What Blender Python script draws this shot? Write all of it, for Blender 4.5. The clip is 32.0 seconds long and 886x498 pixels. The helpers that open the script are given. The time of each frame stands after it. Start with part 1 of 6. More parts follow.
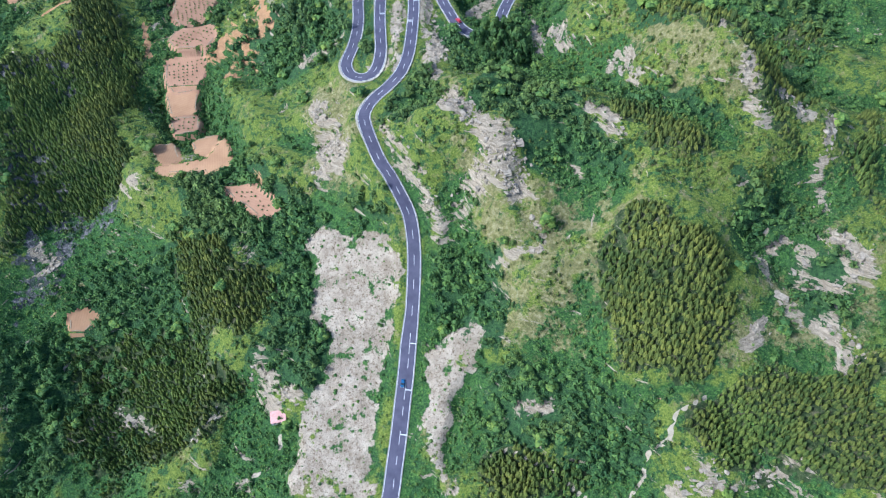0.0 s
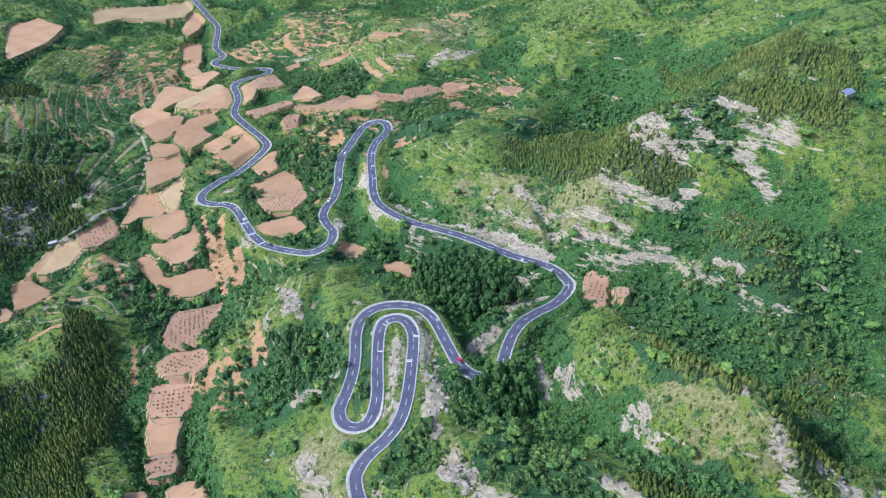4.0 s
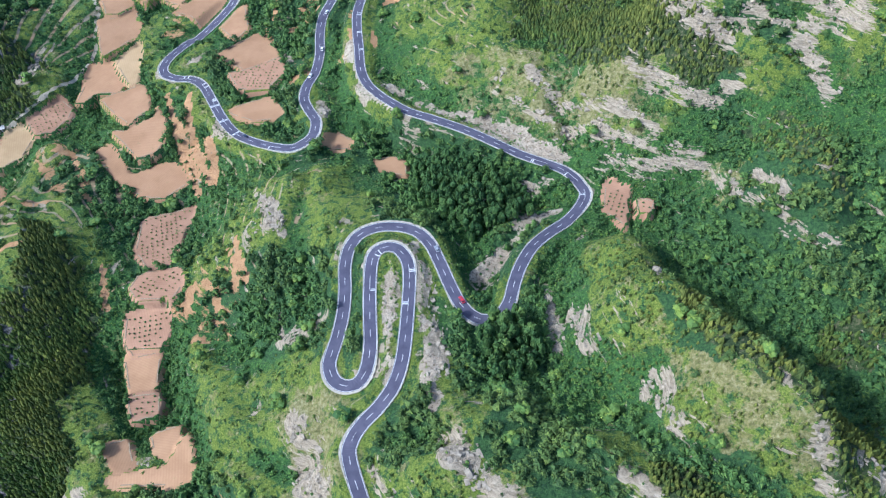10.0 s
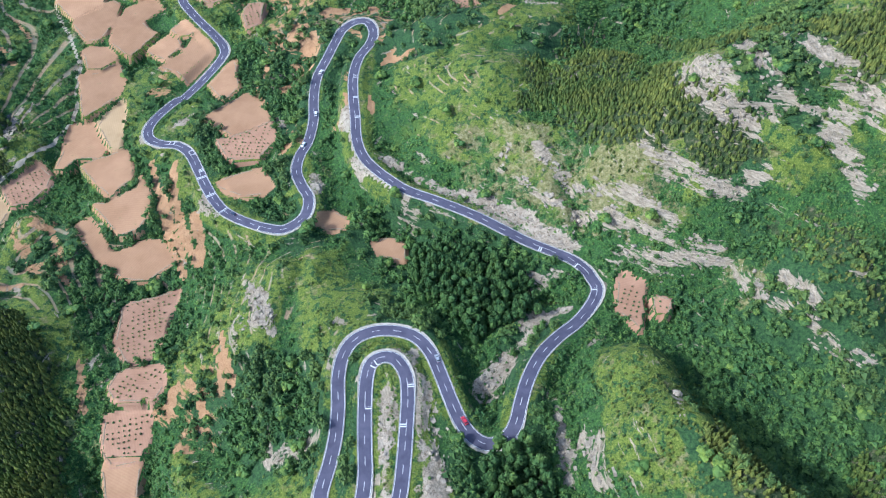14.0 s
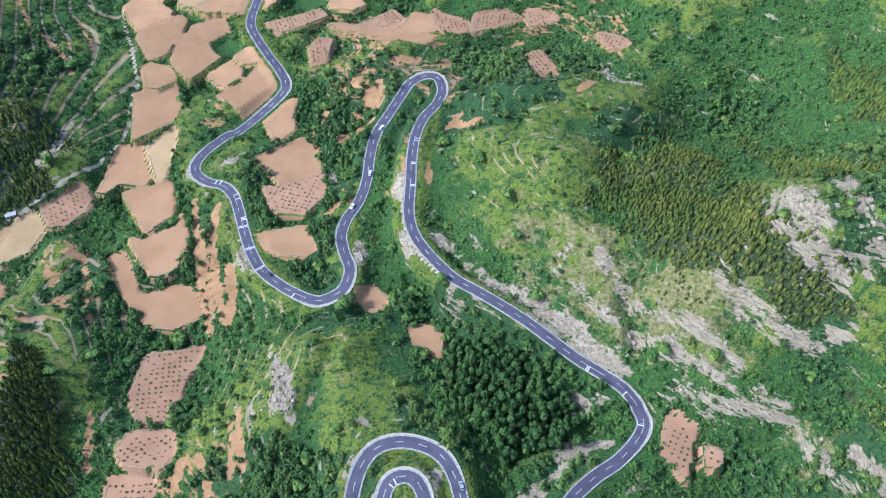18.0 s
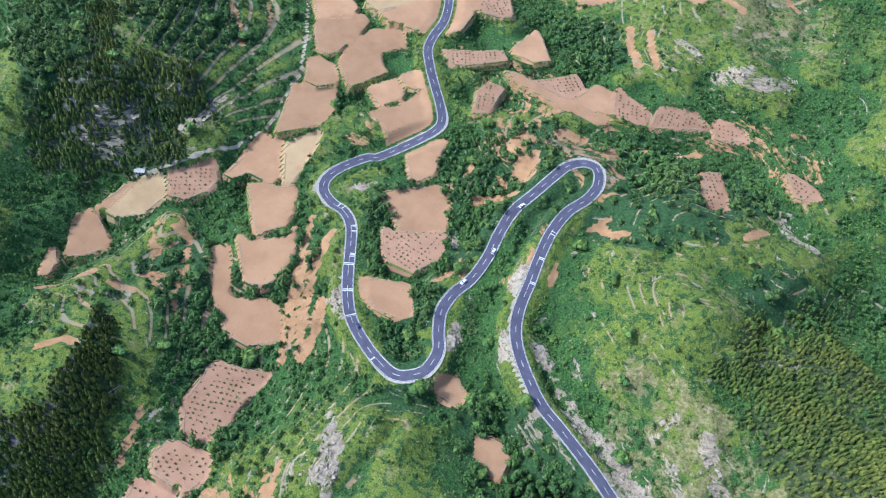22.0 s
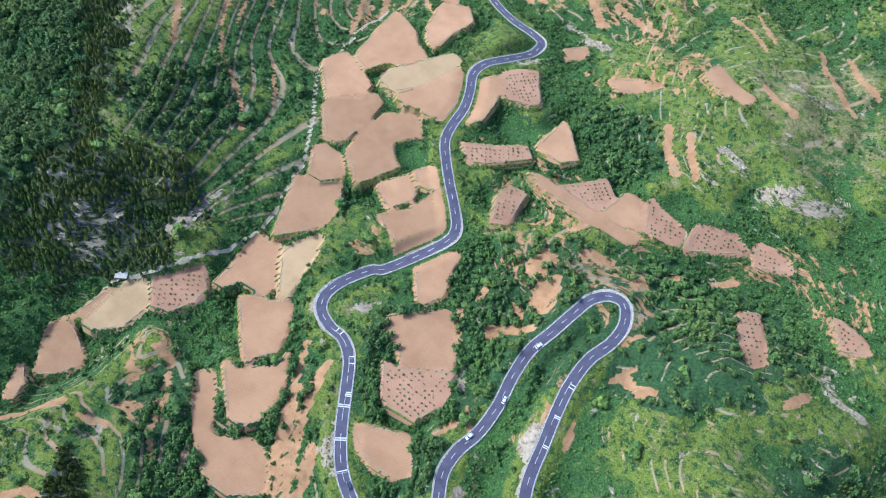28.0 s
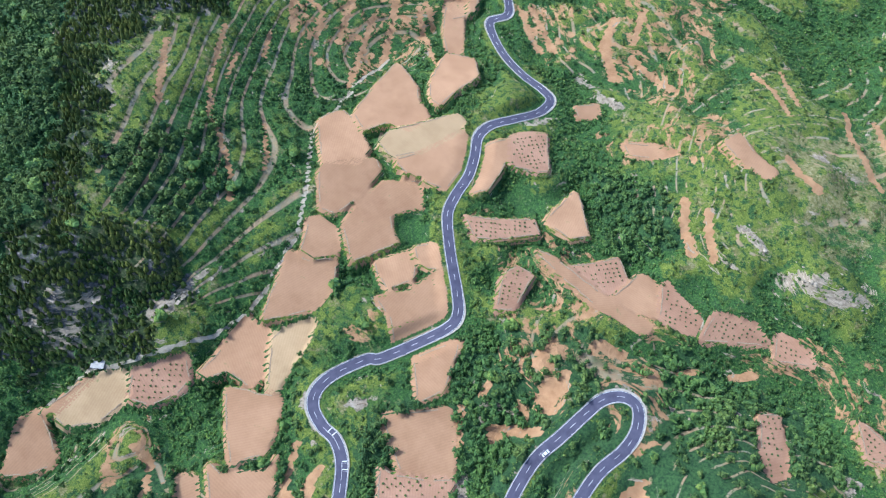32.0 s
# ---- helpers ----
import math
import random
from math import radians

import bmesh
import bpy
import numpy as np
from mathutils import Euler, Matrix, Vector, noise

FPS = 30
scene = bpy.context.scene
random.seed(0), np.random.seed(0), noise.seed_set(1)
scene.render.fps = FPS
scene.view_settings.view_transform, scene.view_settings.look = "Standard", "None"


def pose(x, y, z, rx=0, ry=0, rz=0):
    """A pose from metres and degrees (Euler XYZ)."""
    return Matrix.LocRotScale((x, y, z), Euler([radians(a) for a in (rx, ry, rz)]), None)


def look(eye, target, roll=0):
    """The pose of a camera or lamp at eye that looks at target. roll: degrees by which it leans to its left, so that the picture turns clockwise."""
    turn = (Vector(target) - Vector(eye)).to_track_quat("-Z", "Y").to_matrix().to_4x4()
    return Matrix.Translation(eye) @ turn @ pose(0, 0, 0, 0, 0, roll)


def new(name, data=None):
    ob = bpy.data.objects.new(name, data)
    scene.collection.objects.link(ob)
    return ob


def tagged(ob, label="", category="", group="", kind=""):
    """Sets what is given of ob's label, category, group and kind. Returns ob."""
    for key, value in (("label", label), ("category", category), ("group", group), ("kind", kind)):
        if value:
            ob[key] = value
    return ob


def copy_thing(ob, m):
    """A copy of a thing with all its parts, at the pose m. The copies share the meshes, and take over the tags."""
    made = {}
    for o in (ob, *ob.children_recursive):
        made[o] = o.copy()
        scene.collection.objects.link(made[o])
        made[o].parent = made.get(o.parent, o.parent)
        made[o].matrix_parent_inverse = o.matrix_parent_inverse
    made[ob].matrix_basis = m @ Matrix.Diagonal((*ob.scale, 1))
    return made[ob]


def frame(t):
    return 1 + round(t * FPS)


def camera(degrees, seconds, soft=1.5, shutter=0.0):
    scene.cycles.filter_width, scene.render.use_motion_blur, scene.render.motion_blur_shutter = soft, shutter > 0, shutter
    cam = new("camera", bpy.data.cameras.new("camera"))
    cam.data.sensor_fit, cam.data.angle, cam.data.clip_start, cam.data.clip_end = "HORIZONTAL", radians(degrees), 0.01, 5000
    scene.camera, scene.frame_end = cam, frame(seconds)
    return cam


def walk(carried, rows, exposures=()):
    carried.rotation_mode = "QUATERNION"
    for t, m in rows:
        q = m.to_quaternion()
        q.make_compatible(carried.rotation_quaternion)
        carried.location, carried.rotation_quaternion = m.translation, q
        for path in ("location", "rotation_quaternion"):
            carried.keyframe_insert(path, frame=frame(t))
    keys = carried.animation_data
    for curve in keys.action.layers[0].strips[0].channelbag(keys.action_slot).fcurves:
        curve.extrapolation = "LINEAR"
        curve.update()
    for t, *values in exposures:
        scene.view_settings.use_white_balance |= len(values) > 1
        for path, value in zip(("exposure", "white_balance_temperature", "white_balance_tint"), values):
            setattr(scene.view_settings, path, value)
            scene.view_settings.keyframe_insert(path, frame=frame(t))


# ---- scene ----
cam = camera(62.0, 32.0, soft=1.2)
# seconds, eye, turn (degrees)
ROWS = [
    (0.0, 3.45, -70.67, 374.57, 37.925, 1.147, -0.690),
    (0.5, 4.11, -62.09, 378.18, 39.276, 1.247, -0.710),
    (1.0, 4.72, -53.49, 381.73, 40.870, 1.365, -0.746),
    (1.5, 5.23, -44.97, 385.14, 42.924, 1.407, -0.705),
    (2.0, 5.57, -36.65, 388.33, 45.698, 1.444, -0.660),
    (2.5, 5.67, -28.61, 391.16, 49.046, 1.435, -0.639),
    (3.0, 5.59, -20.95, 393.62, 52.550, 1.336, -0.554),
    (3.5, 5.43, -13.61, 395.71, 55.969, 1.177, -0.468),
    (5.5, 4.88, 15.03, 402.42, 56.034, 1.007, -0.440),
    (6.0, 4.89, 22.11, 403.85, 55.537, 0.983, -0.442),
    (6.5, 5.04, 29.09, 405.13, 54.880, 0.962, -0.428),
    (7.0, 5.32, 36.11, 406.30, 52.659, 0.974, -0.432),
    (7.5, 5.65, 43.42, 407.46, 50.235, 1.044, -0.446),
    (8.0, 5.98, 51.15, 408.64, 47.372, 1.159, -0.533),
    (8.5, 6.29, 59.26, 409.98, 43.645, 1.275, -0.634),
    (9.0, 6.59, 67.64, 411.61, 40.147, 1.392, -0.781),
    (9.5, 6.88, 76.07, 413.62, 39.902, 1.414, -0.766),
    (10.0, 7.15, 84.45, 415.85, 39.722, 1.448, -0.752),
    (10.5, 7.39, 92.75, 418.12, 39.567, 1.458, -0.734),
    (11.0, 7.59, 100.94, 420.33, 39.407, 1.477, -0.733),
    (11.5, 7.75, 109.01, 422.40, 39.281, 1.475, -0.742),
    (12.0, 7.85, 116.97, 424.25, 39.174, 1.461, -0.748),
    (12.5, 7.90, 124.83, 425.88, 39.090, 1.467, -0.754),
    (13.0, 7.92, 132.66, 427.36, 39.061, 1.456, -0.754),
    (13.5, 7.85, 140.48, 428.76, 39.014, 1.434, -0.715),
    (14.0, 7.60, 148.32, 430.15, 38.963, 1.347, -0.618),
    (14.5, 7.12, 156.13, 431.66, 38.913, 1.219, -0.355),
    (16.5, 3.93, 187.06, 438.39, 38.618, 0.099, 2.446),
    (17.0, 2.68, 194.74, 440.27, 38.508, -0.320, 3.714),
    (17.5, 0.95, 202.42, 442.23, 38.377, -0.832, 5.349),
    (18.0, -1.21, 210.15, 444.15, 38.216, -1.460, 7.458),
    (18.5, -3.73, 217.90, 445.88, 38.011, -2.137, 9.755),
    (19.0, -6.53, 225.77, 447.31, 37.784, -2.884, 12.251),
    (19.5, -9.57, 233.77, 448.47, 37.523, -3.647, 14.886),
    (20.0, -12.78, 241.82, 449.47, 37.212, -4.398, 17.609),
    (20.5, -16.14, 249.82, 450.50, 36.820, -5.099, 20.341),
    (21.0, -19.64, 257.65, 451.60, 36.418, -5.760, 23.052),
    (21.5, -23.27, 265.32, 452.84, 35.987, -6.314, 25.583),
    (22.0, -27.00, 272.84, 454.23, 35.571, -6.769, 27.659),
    (22.5, -30.80, 280.32, 455.73, 35.263, -7.075, 28.798),
    (23.0, -34.65, 287.77, 457.31, 34.931, -7.321, 29.916),
    (23.5, -38.57, 295.16, 458.95, 34.692, -7.412, 30.006),
    (24.0, -42.64, 302.50, 460.62, 34.500, -7.473, 30.079),
    (24.5, -46.92, 309.79, 462.25, 34.313, -7.533, 30.137),
    (25.0, -51.39, 317.05, 463.77, 34.100, -7.587, 30.200),
    (25.5, -55.99, 324.28, 465.17, 33.879, -7.672, 30.267),
    (27.5, -74.87, 352.89, 470.22, 33.028, -8.054, 30.585),
    (28.0, -79.61, 359.94, 471.34, 32.813, -8.144, 30.684),
    (28.5, -84.36, 366.86, 472.34, 32.617, -8.252, 30.783),
    (29.0, -89.14, 373.64, 473.22, 32.453, -8.359, 30.847),
    (29.5, -93.94, 380.31, 474.01, 32.295, -8.489, 30.927),
    (30.0, -98.74, 386.89, 474.74, 32.123, -8.604, 30.984),
    (30.5, -103.57, 393.41, 475.40, 31.962, -8.725, 31.061),
    (31.0, -108.40, 399.91, 476.00, 31.820, -8.846, 31.116),
    (31.5, -113.25, 406.40, 476.55, 31.674, -8.970, 31.174),
    (32.0, -118.09, 412.89, 477.10, 31.523, -9.091, 31.227),
]
walk(cam, [(t, pose(x, y, z, rx, ry, rz)) for t, x, y, z, rx, ry, rz in ROWS], [(0.0, 0.75, 5000, 6), (32.0, 0.75, 5000, 6)])

# ---- light: a bright, hazy day with soft shadows ----
world = bpy.data.worlds.new("sky")
scene.world = world
world.use_nodes = True
wn = world.node_tree.nodes
sky = wn.new("ShaderNodeTexSky")
sky.sky_type = "NISHITA"
sky.sun_disc = False
sky.sun_elevation, sky.sun_rotation = radians(43), radians(255)
sky.air_density, sky.dust_density, sky.ozone_density = 1.0, 3.0, 1.0
world.node_tree.links.new(sky.outputs[0], wn["Background"].inputs[0])
wn["Background"].inputs[1].default_value = 0.15
sun = new("sun", bpy.data.lights.new("sun", "SUN"))
sun.data.energy, sun.data.angle, sun.data.color = 2.7, radians(5), (1.0, 0.96, 0.89)
sun.matrix_world = look((-140, -40, 136), (0, 0, 0))

# ---- plan ----
# Landforms: spot heights along the ridges, spurs and valley floors (x, y, z).
LAND_SOUTH_WEST = [(-100, -3, 15), (-220, 42, -8), (-15, 53, 43), (-330, 112, 55), (-15, 115, 60), (-170, 138, 11), (-200, 149, 16), (-115, 159, 56), (-255, 175, 46), (-65, 172, 73), (-144, 198, 53), (-16, 194, 114), (-250, 218, 59), (-330, 217, 94), (-205, 231, 41), (-177, 229, 76), (-126, 231, 72)]
LAND_SOUTH_EAST = [(260, -44, 78), (0, -5, 30), (120, -11, 64), (270, 71, 114), (77, 94, 92), (124, 101, 107), (145, 106, 110), (119, 118, 119), (91, 135, 123), (172, 141, 123), (32, 149, 103), (47, 151, 113), (136, 149, 122), (111, 193, 131), (23, 200, 131), (197, 209, 129), (145, 218, 154), (41, 236, 126), (300, 230, 137), (400, 227, 152), (119, 239, 150)]
LAND_MIDDLE_WEST = [(-36, 256, 118), (-16, 297, 118), (-103, 306, 81), (-35, 308, 116), (-13, 319, 121), (-157, 256, 63), (-201, 260, 77), (-186, 262, 72), (-245, 278, 64), (-184, 303, 61), (-420, 315, 116), (-227, 380, 86), (-500, 389, 99), (-340, 390, 94), (-224, 397, 82), (-254, 404, 86), (-164, 407, 74), (-307, 411, 65), (-159, 308, 65), (-72, 287, 97), (-159, 380, 70), (-226, 327, 96), (-24, 366, 112), (-98, 379, 102), (-204, 328, 77), (-30, 417, 90), (-160, 356, 83)]
LAND_MIDDLE_EAST = [(28, 289, 114), (34, 364, 108), (60, 387, 104), (55, 406, 107), (136, 256, 134), (176, 262, 126), (132, 314, 122), (240, 332, 135), (190, 341, 140), (107, 375, 107), (85, 385, 109), (73, 394, 108), (113, 393, 119), (160, 397, 139), (214, 405, 176), (245, 413, 193), (400, 419, 216), (105, 301, 135), (66, 278, 125), (71, 253, 126), (150, 377, 125), (110, 262, 141), (25, 322, 98)]
LAND_WEST = [(-348, 462, 94), (-450, 472, 88), (-400, 500, 112), (-384, 511, 123), (-200, 527, 92), (-363, 532, 124), (-560, 553, 87), (-323, 562, 112), (-371, 567, 124), (-435, 585, 126), (-468, 608, 122), (-154, 613, 105), (-356, 623, 115), (-207, 435, 74), (-239, 511, 77), (-312, 465, 82), (-291, 484, 83), (-296, 514, 101), (-221, 469, 88), (-224, 512, 88), (-360, 500, 118)]
LAND_CENTRE = [(-55, 520, 114), (35, 555, 141), (15, 583, 135), (-49, 617, 118), (-88, 621, 120), (-148, 483, 98), (169, 422, 164), (118, 440, 152), (141, 448, 184), (90, 504, 146), (255, 535, 214), (101, 555, 134), (185, 558, 146), (149, 634, 132), (17, 536, 137), (31, 497, 133), (66, 530, 145), (-96, 457, 99), (40, 623, 128), (-116, 531, 101), (71, 639, 128), (-135, 562, 99), (17, 636, 124)]
LAND_NORTH_WEST = [(-406, 656, 126), (-348, 663, 107), (-600, 690, 117), (-279, 748, 105), (-78, 750, 124), (-300, 760, 90), (-212, 774, 118), (-430, 793, 124), (-187, 795, 102), (-195, 838, 106), (-262, 842, 94), (-330, 845, 103), (-200, 854, 112), (-96, 866, 124), (-600, 889, 142), (-376, 924, 117), (-280, 953, 122), (-300, 1188, 174), (-600, 1282, 216), (-79, 694, 113)]
LAND_NORTH_EAST = [(11, 686, 113), (240, 673, 194), (400, 671, 225), (120, 700, 170), (-46, 718, 132), (63, 733, 135), (39, 747, 139), (-26, 758, 141), (33, 785, 143), (-45, 786, 147), (-8, 902, 132), (-26, 940, 125), (350, 971, 252), (0, 1184, 194), (300, 1268, 295), (-56, 667, 118), (2, 724, 132), (22, 725, 132), (-55, 688, 111)]
LAND = LAND_SOUTH_WEST + LAND_SOUTH_EAST + LAND_MIDDLE_WEST + LAND_MIDDLE_EAST + LAND_WEST + LAND_CENTRE + LAND_NORTH_WEST + LAND_NORTH_EAST
ROAD_A = [(-34.0, 5.5, 26.3), (-30.0, 26.9, 31.9), (-25.5, 48.0, 38.0), (-23.8, 60.0, 41.4), (-21.7, 74.8, 45.7), (-20.2, 87.4, 49.8), (-18.2, 102.4, 56.0), (-16.3, 119.5, 65.4), (-14.9, 133.3, 74.4), (-14.0, 147.0, 83.4), (-14.3, 158.4, 90.4), (-16.3, 169.3, 96.1), (-20.7, 178.7, 100.4), (-26.2, 189.0, 104.1), (-32.1, 199.1, 107.0), (-39.4, 219.4, 112.0), (-38.7, 227.4, 113.9), (-33.9, 234.9, 115.6), (-27.0, 242.0, 117.2), (-20.7, 251.5, 118.6), (-17.1, 264.1, 119.5), (-15.6, 279.6, 119.3), (-14.8, 297.2, 118.7), (-14.4, 311.0, 118.9), (-15.4, 322.3, 119.5), (-19.9, 330.5, 120.2), (-26.0, 332.8, 120.3), (-32.0, 330.0, 119.7), (-34.3, 322.5, 118.5), (-34.5, 306.4, 117.3), (-33.5, 288.7, 117.2), (-32.7, 274.8, 116.4)]
ROAD_B = [(-34.0, 263.4, 114.6), (-37.7, 257.0, 112.9), (-43.8, 255.6, 112.1), (-49.6, 259.2, 111.8), (-52.3, 266.4, 112.0), (-51.7, 272.9, 112.1), (-49.6, 282.6, 112.3), (-47.9, 296.0, 112.6), (-47.8, 310.0, 113.0), (-48.8, 325.0, 113.7), (-47.4, 336.7, 114.5), (-42.7, 345.3, 115.3), (-34.1, 349.9, 115.8), (-23.2, 350.5, 116.0), (-12.1, 346.7, 116.3), (-4.3, 337.7, 116.4), (1.1, 324.2, 116.7), (5.4, 311.6, 116.4), (10.1, 300.4, 115.4), (15.6, 293.0, 114.3), (22.5, 289.7, 113.6), (29.8, 292.0, 113.7), (35.1, 298.7, 114.2), (38.5, 309.6, 114.7), (43.0, 322.4, 114.2), (50.4, 336.3, 112.5), (61.1, 348.9, 109.6), (72.8, 359.6, 107.2), (82.0, 371.6, 106.7), (85.3, 380.2, 107.2), (82.7, 387.4, 107.9), (80.7, 391.4, 108.4)]
ROAD_C = [(73.8, 398.5, 109.1), (62.3, 405.2, 109.3), (50.3, 411.7, 109.6), (37.6, 420.1, 110.5), (24.5, 428.3, 111.8), (11.3, 435.5, 112.7), (-3.6, 443.0, 113.2), (-17.3, 450.0, 113.1), (-28.6, 459.6, 112.9), (-38.9, 470.6, 112.6), (-46.2, 481.6, 112.7), (-50.6, 495.4, 113.7), (-52.6, 515.0, 116.5), (-54.4, 530.6, 119.6), (-55.1, 548.0, 122.0), (-52.5, 566.6, 122.6), (-45.9, 584.2, 121.5), (-44.4, 599.0, 121.1), (-49.4, 610.2, 121.6), (-58.4, 610.6, 121.2), (-66.6, 603.2, 120.0), (-71.2, 591.0, 118.4), (-76.2, 575.0, 116.3), (-81.7, 558.7, 113.3), (-82.9, 541.6, 109.8), (-81.8, 523.0, 106.4), (-83.5, 505.8, 104.2), (-87.9, 491.9, 103.5), (-88.5, 478.3, 103.4), (-84.0, 465.9, 104.0), (-78.3, 454.3, 104.2), (-78.8, 442.4, 103.3)]
ROAD_D = [(-84.0, 435.9, 102.3), (-92.0, 432.2, 101.2), (-102.9, 434.8, 100.2), (-115.2, 440.9, 98.5), (-128.7, 450.0, 96.7), (-138.0, 460.2, 96.3), (-146.8, 474.2, 96.5), (-155.2, 490.2, 96.2), (-164.2, 505.8, 95.4), (-173.9, 514.0, 94.8), (-184.5, 516.8, 93.7), (-194.5, 522.5, 93.0), (-198.5, 531.6, 93.0), (-195.9, 544.4, 93.0), (-186.5, 561.3, 92.9), (-180.4, 566.3, 92.9), (-168.2, 584.8, 95.7), (-158.4, 601.1, 100.0), (-157.7, 610.6, 102.3), (-165.2, 621.6, 104.6), (-176.1, 633.9, 106.6), (-187.0, 647.2, 108.0), (-196.9, 662.0, 109.2), (-199.9, 675.7, 110.4), (-200.9, 693.8, 111.7), (-205.4, 709.2, 112.5), (-211.3, 724.4, 113.1), (-209.1, 738.4, 113.4), (-199.4, 755.5, 111.3), (-189.9, 775.8, 106.8), (-188.8, 791.9, 105.5), (-197.7, 798.2, 104.9)]
ROAD_E = [(-217.3, 803.7, 103.4), (-236.1, 813.3, 101.3), (-254.9, 829.6, 98.3), (-264.4, 842.4, 98.4), (-257.4, 857.5, 100.2), (-270.7, 879.3, 104.3), (-274.1, 908.9, 111.3), (-278.5, 927.4, 115.5), (-293.8, 949.8, 120.7), (-310.2, 975.3, 126.3), (-330.0, 1002.3, 131.9), (-370.0, 1050.8, 144.7)]
ROAD = ROAD_A + ROAD_B + ROAD_C + ROAD_D + ROAD_E
FIELDS = []
FIELDS.append(('bare', [(-305, 678), (-298, 694), (-286, 691), (-264, 677), (-264, 664), (-283, 651)]))
FIELDS.append(('bare', [(-290, 696), (-293, 726), (-294, 756), (-269, 742), (-261, 730), (-246, 721), (-251, 701), (-266, 703), (-275, 687)]))
FIELDS.append(('bare', [(-264, 750), (-271, 784), (-251, 791), (-239, 775), (-245, 752), (-246, 733), (-254, 735)]))
FIELDS.append(('stubble', [(-262, 682), (-261, 693), (-233, 732), (-227, 730), (-223, 720), (-236, 690), (-248, 677)]))
FIELDS.append(('bare', [(-245, 676), (-235, 689), (-222, 720), (-214, 716), (-206, 698), (-208, 676), (-221, 673), (-230, 671)]))
FIELDS.append(('bare', [(-282, 647), (-257, 673), (-250, 668), (-249, 642), (-253, 625), (-263, 622)]))
FIELDS.append(('bare', [(-246, 622), (-246, 640), (-242, 663), (-224, 672), (-213, 658), (-220, 652), (-226, 644), (-219, 634), (-212, 630), (-221, 613), (-227, 604)]))
FIELDS.append(('bare', [(-254, 591), (-264, 613), (-261, 617), (-246, 616), (-236, 602), (-247, 592)]))
FIELDS.append(('bare', [(-248, 547), (-257, 574), (-261, 591), (-254, 590), (-246, 591), (-235, 600), (-227, 586), (-230, 567), (-239, 556)]))
FIELDS.append(('bare', [(-258, 506), (-257, 525), (-257, 547), (-249, 544), (-242, 545), (-235, 533), (-228, 519), (-230, 515), (-246, 516), (-252, 508)]))
FIELDS.append(('stubble', [(-221, 518), (-237, 542), (-236, 550), (-224, 564), (-220, 549), (-220, 535), (-217, 521)]))
FIELDS.append(('bare', [(-216, 612), (-203, 630), (-195, 624), (-191, 615), (-200, 602), (-208, 605)]))
FIELDS.append(('bare', [(-202, 633), (-195, 640), (-182, 635), (-182, 628), (-189, 625), (-195, 627)]))
FIELDS.append(('bare', [(-202, 593), (-190, 606), (-187, 614), (-179, 629), (-163, 610), (-161, 602), (-178, 578), (-191, 589)]))
FIELDS.append(('bare', [(-165, 576), (-152, 594), (-148, 597), (-145, 584), (-141, 568), (-149, 554)]))
FIELDS.append(('bare', [(-158, 535), (-159, 540), (-134, 560), (-128, 555), (-114, 532), (-120, 524), (-136, 518), (-148, 527)]))
FIELDS.append(('orchard', [(-147, 515), (-140, 514), (-122, 522), (-112, 529), (-109, 517), (-109, 506), (-116, 493), (-129, 493), (-136, 496)]))
FIELDS.append(('bare', [(-140, 476), (-114, 486), (-103, 469), (-108, 464), (-121, 463), (-132, 468)]))
FIELDS.append(('bare', [(-242, 508), (-213, 518), (-205, 503), (-201, 489), (-209, 481), (-211, 476), (-222, 486)]))
FIELDS.append(('bare', [(-222, 471), (-212, 470), (-195, 482), (-195, 492), (-186, 476), (-184, 458), (-188, 450), (-199, 446)]))
FIELDS.append(('bare', [(-231, 458), (-225, 462), (-217, 455), (-207, 439), (-202, 436), (-184, 444), (-171, 442), (-162, 428), (-177, 416), (-191, 418), (-208, 429)]))
FIELDS.append(('orchard', [(-279, 475), (-287, 487), (-270, 509), (-260, 500), (-261, 490), (-268, 479)]))
FIELDS.append(('stubble', [(-304, 448), (-303, 472), (-291, 485), (-281, 474), (-285, 457), (-297, 447)]))
FIELDS.append(('bare', [(-306, 413), (-317, 437), (-315, 447), (-291, 434), (-290, 429), (-297, 419)]))
FIELDS.append(('bare', [(-306, 395), (-313, 413), (-305, 406), (-301, 396)]))
FIELDS.append(('bare', [(-311, 447), (-305, 472), (-303, 472), (-305, 449)]))
FIELDS.append(('bare', [(-206, 717), (-194, 734), (-187, 718), (-185, 701), (-185, 690), (-193, 683)]))
FIELDS.append(('orchard', [(-194, 737), (-176, 756), (-167, 739), (-160, 728), (-167, 722), (-183, 716)]))
FIELDS.append(('bare', [(-145, 693), (-139, 728), (-117, 700), (-126, 691), (-139, 692)]))
FIELDS.append(('orchard', [(-187, 667), (-166, 679), (-151, 690), (-143, 683), (-166, 662), (-175, 657)]))
FIELDS.append(('orchard', [(-119, 671), (-103, 686), (-95, 697), (-84, 685), (-90, 669), (-108, 671)]))
FIELDS.append(('bare', [(-87, 666), (-79, 695), (-67, 691), (-60, 672), (-72, 667)]))
FIELDS.append(('orchard', [(-57, 670), (-65, 696), (-37, 685), (-37, 673)]))
FIELDS.append(('bare', [(-140, 670), (-129, 672), (-90, 665), (-60, 663), (-60, 657), (-91, 656), (-121, 663)]))
FIELDS.append(('orchard', [(-140, 622), (-148, 645), (-144, 655), (-133, 655), (-132, 629)]))
FIELDS.append(('bare', [(-129, 779), (-112, 788), (-96, 787), (-108, 777), (-122, 772)]))
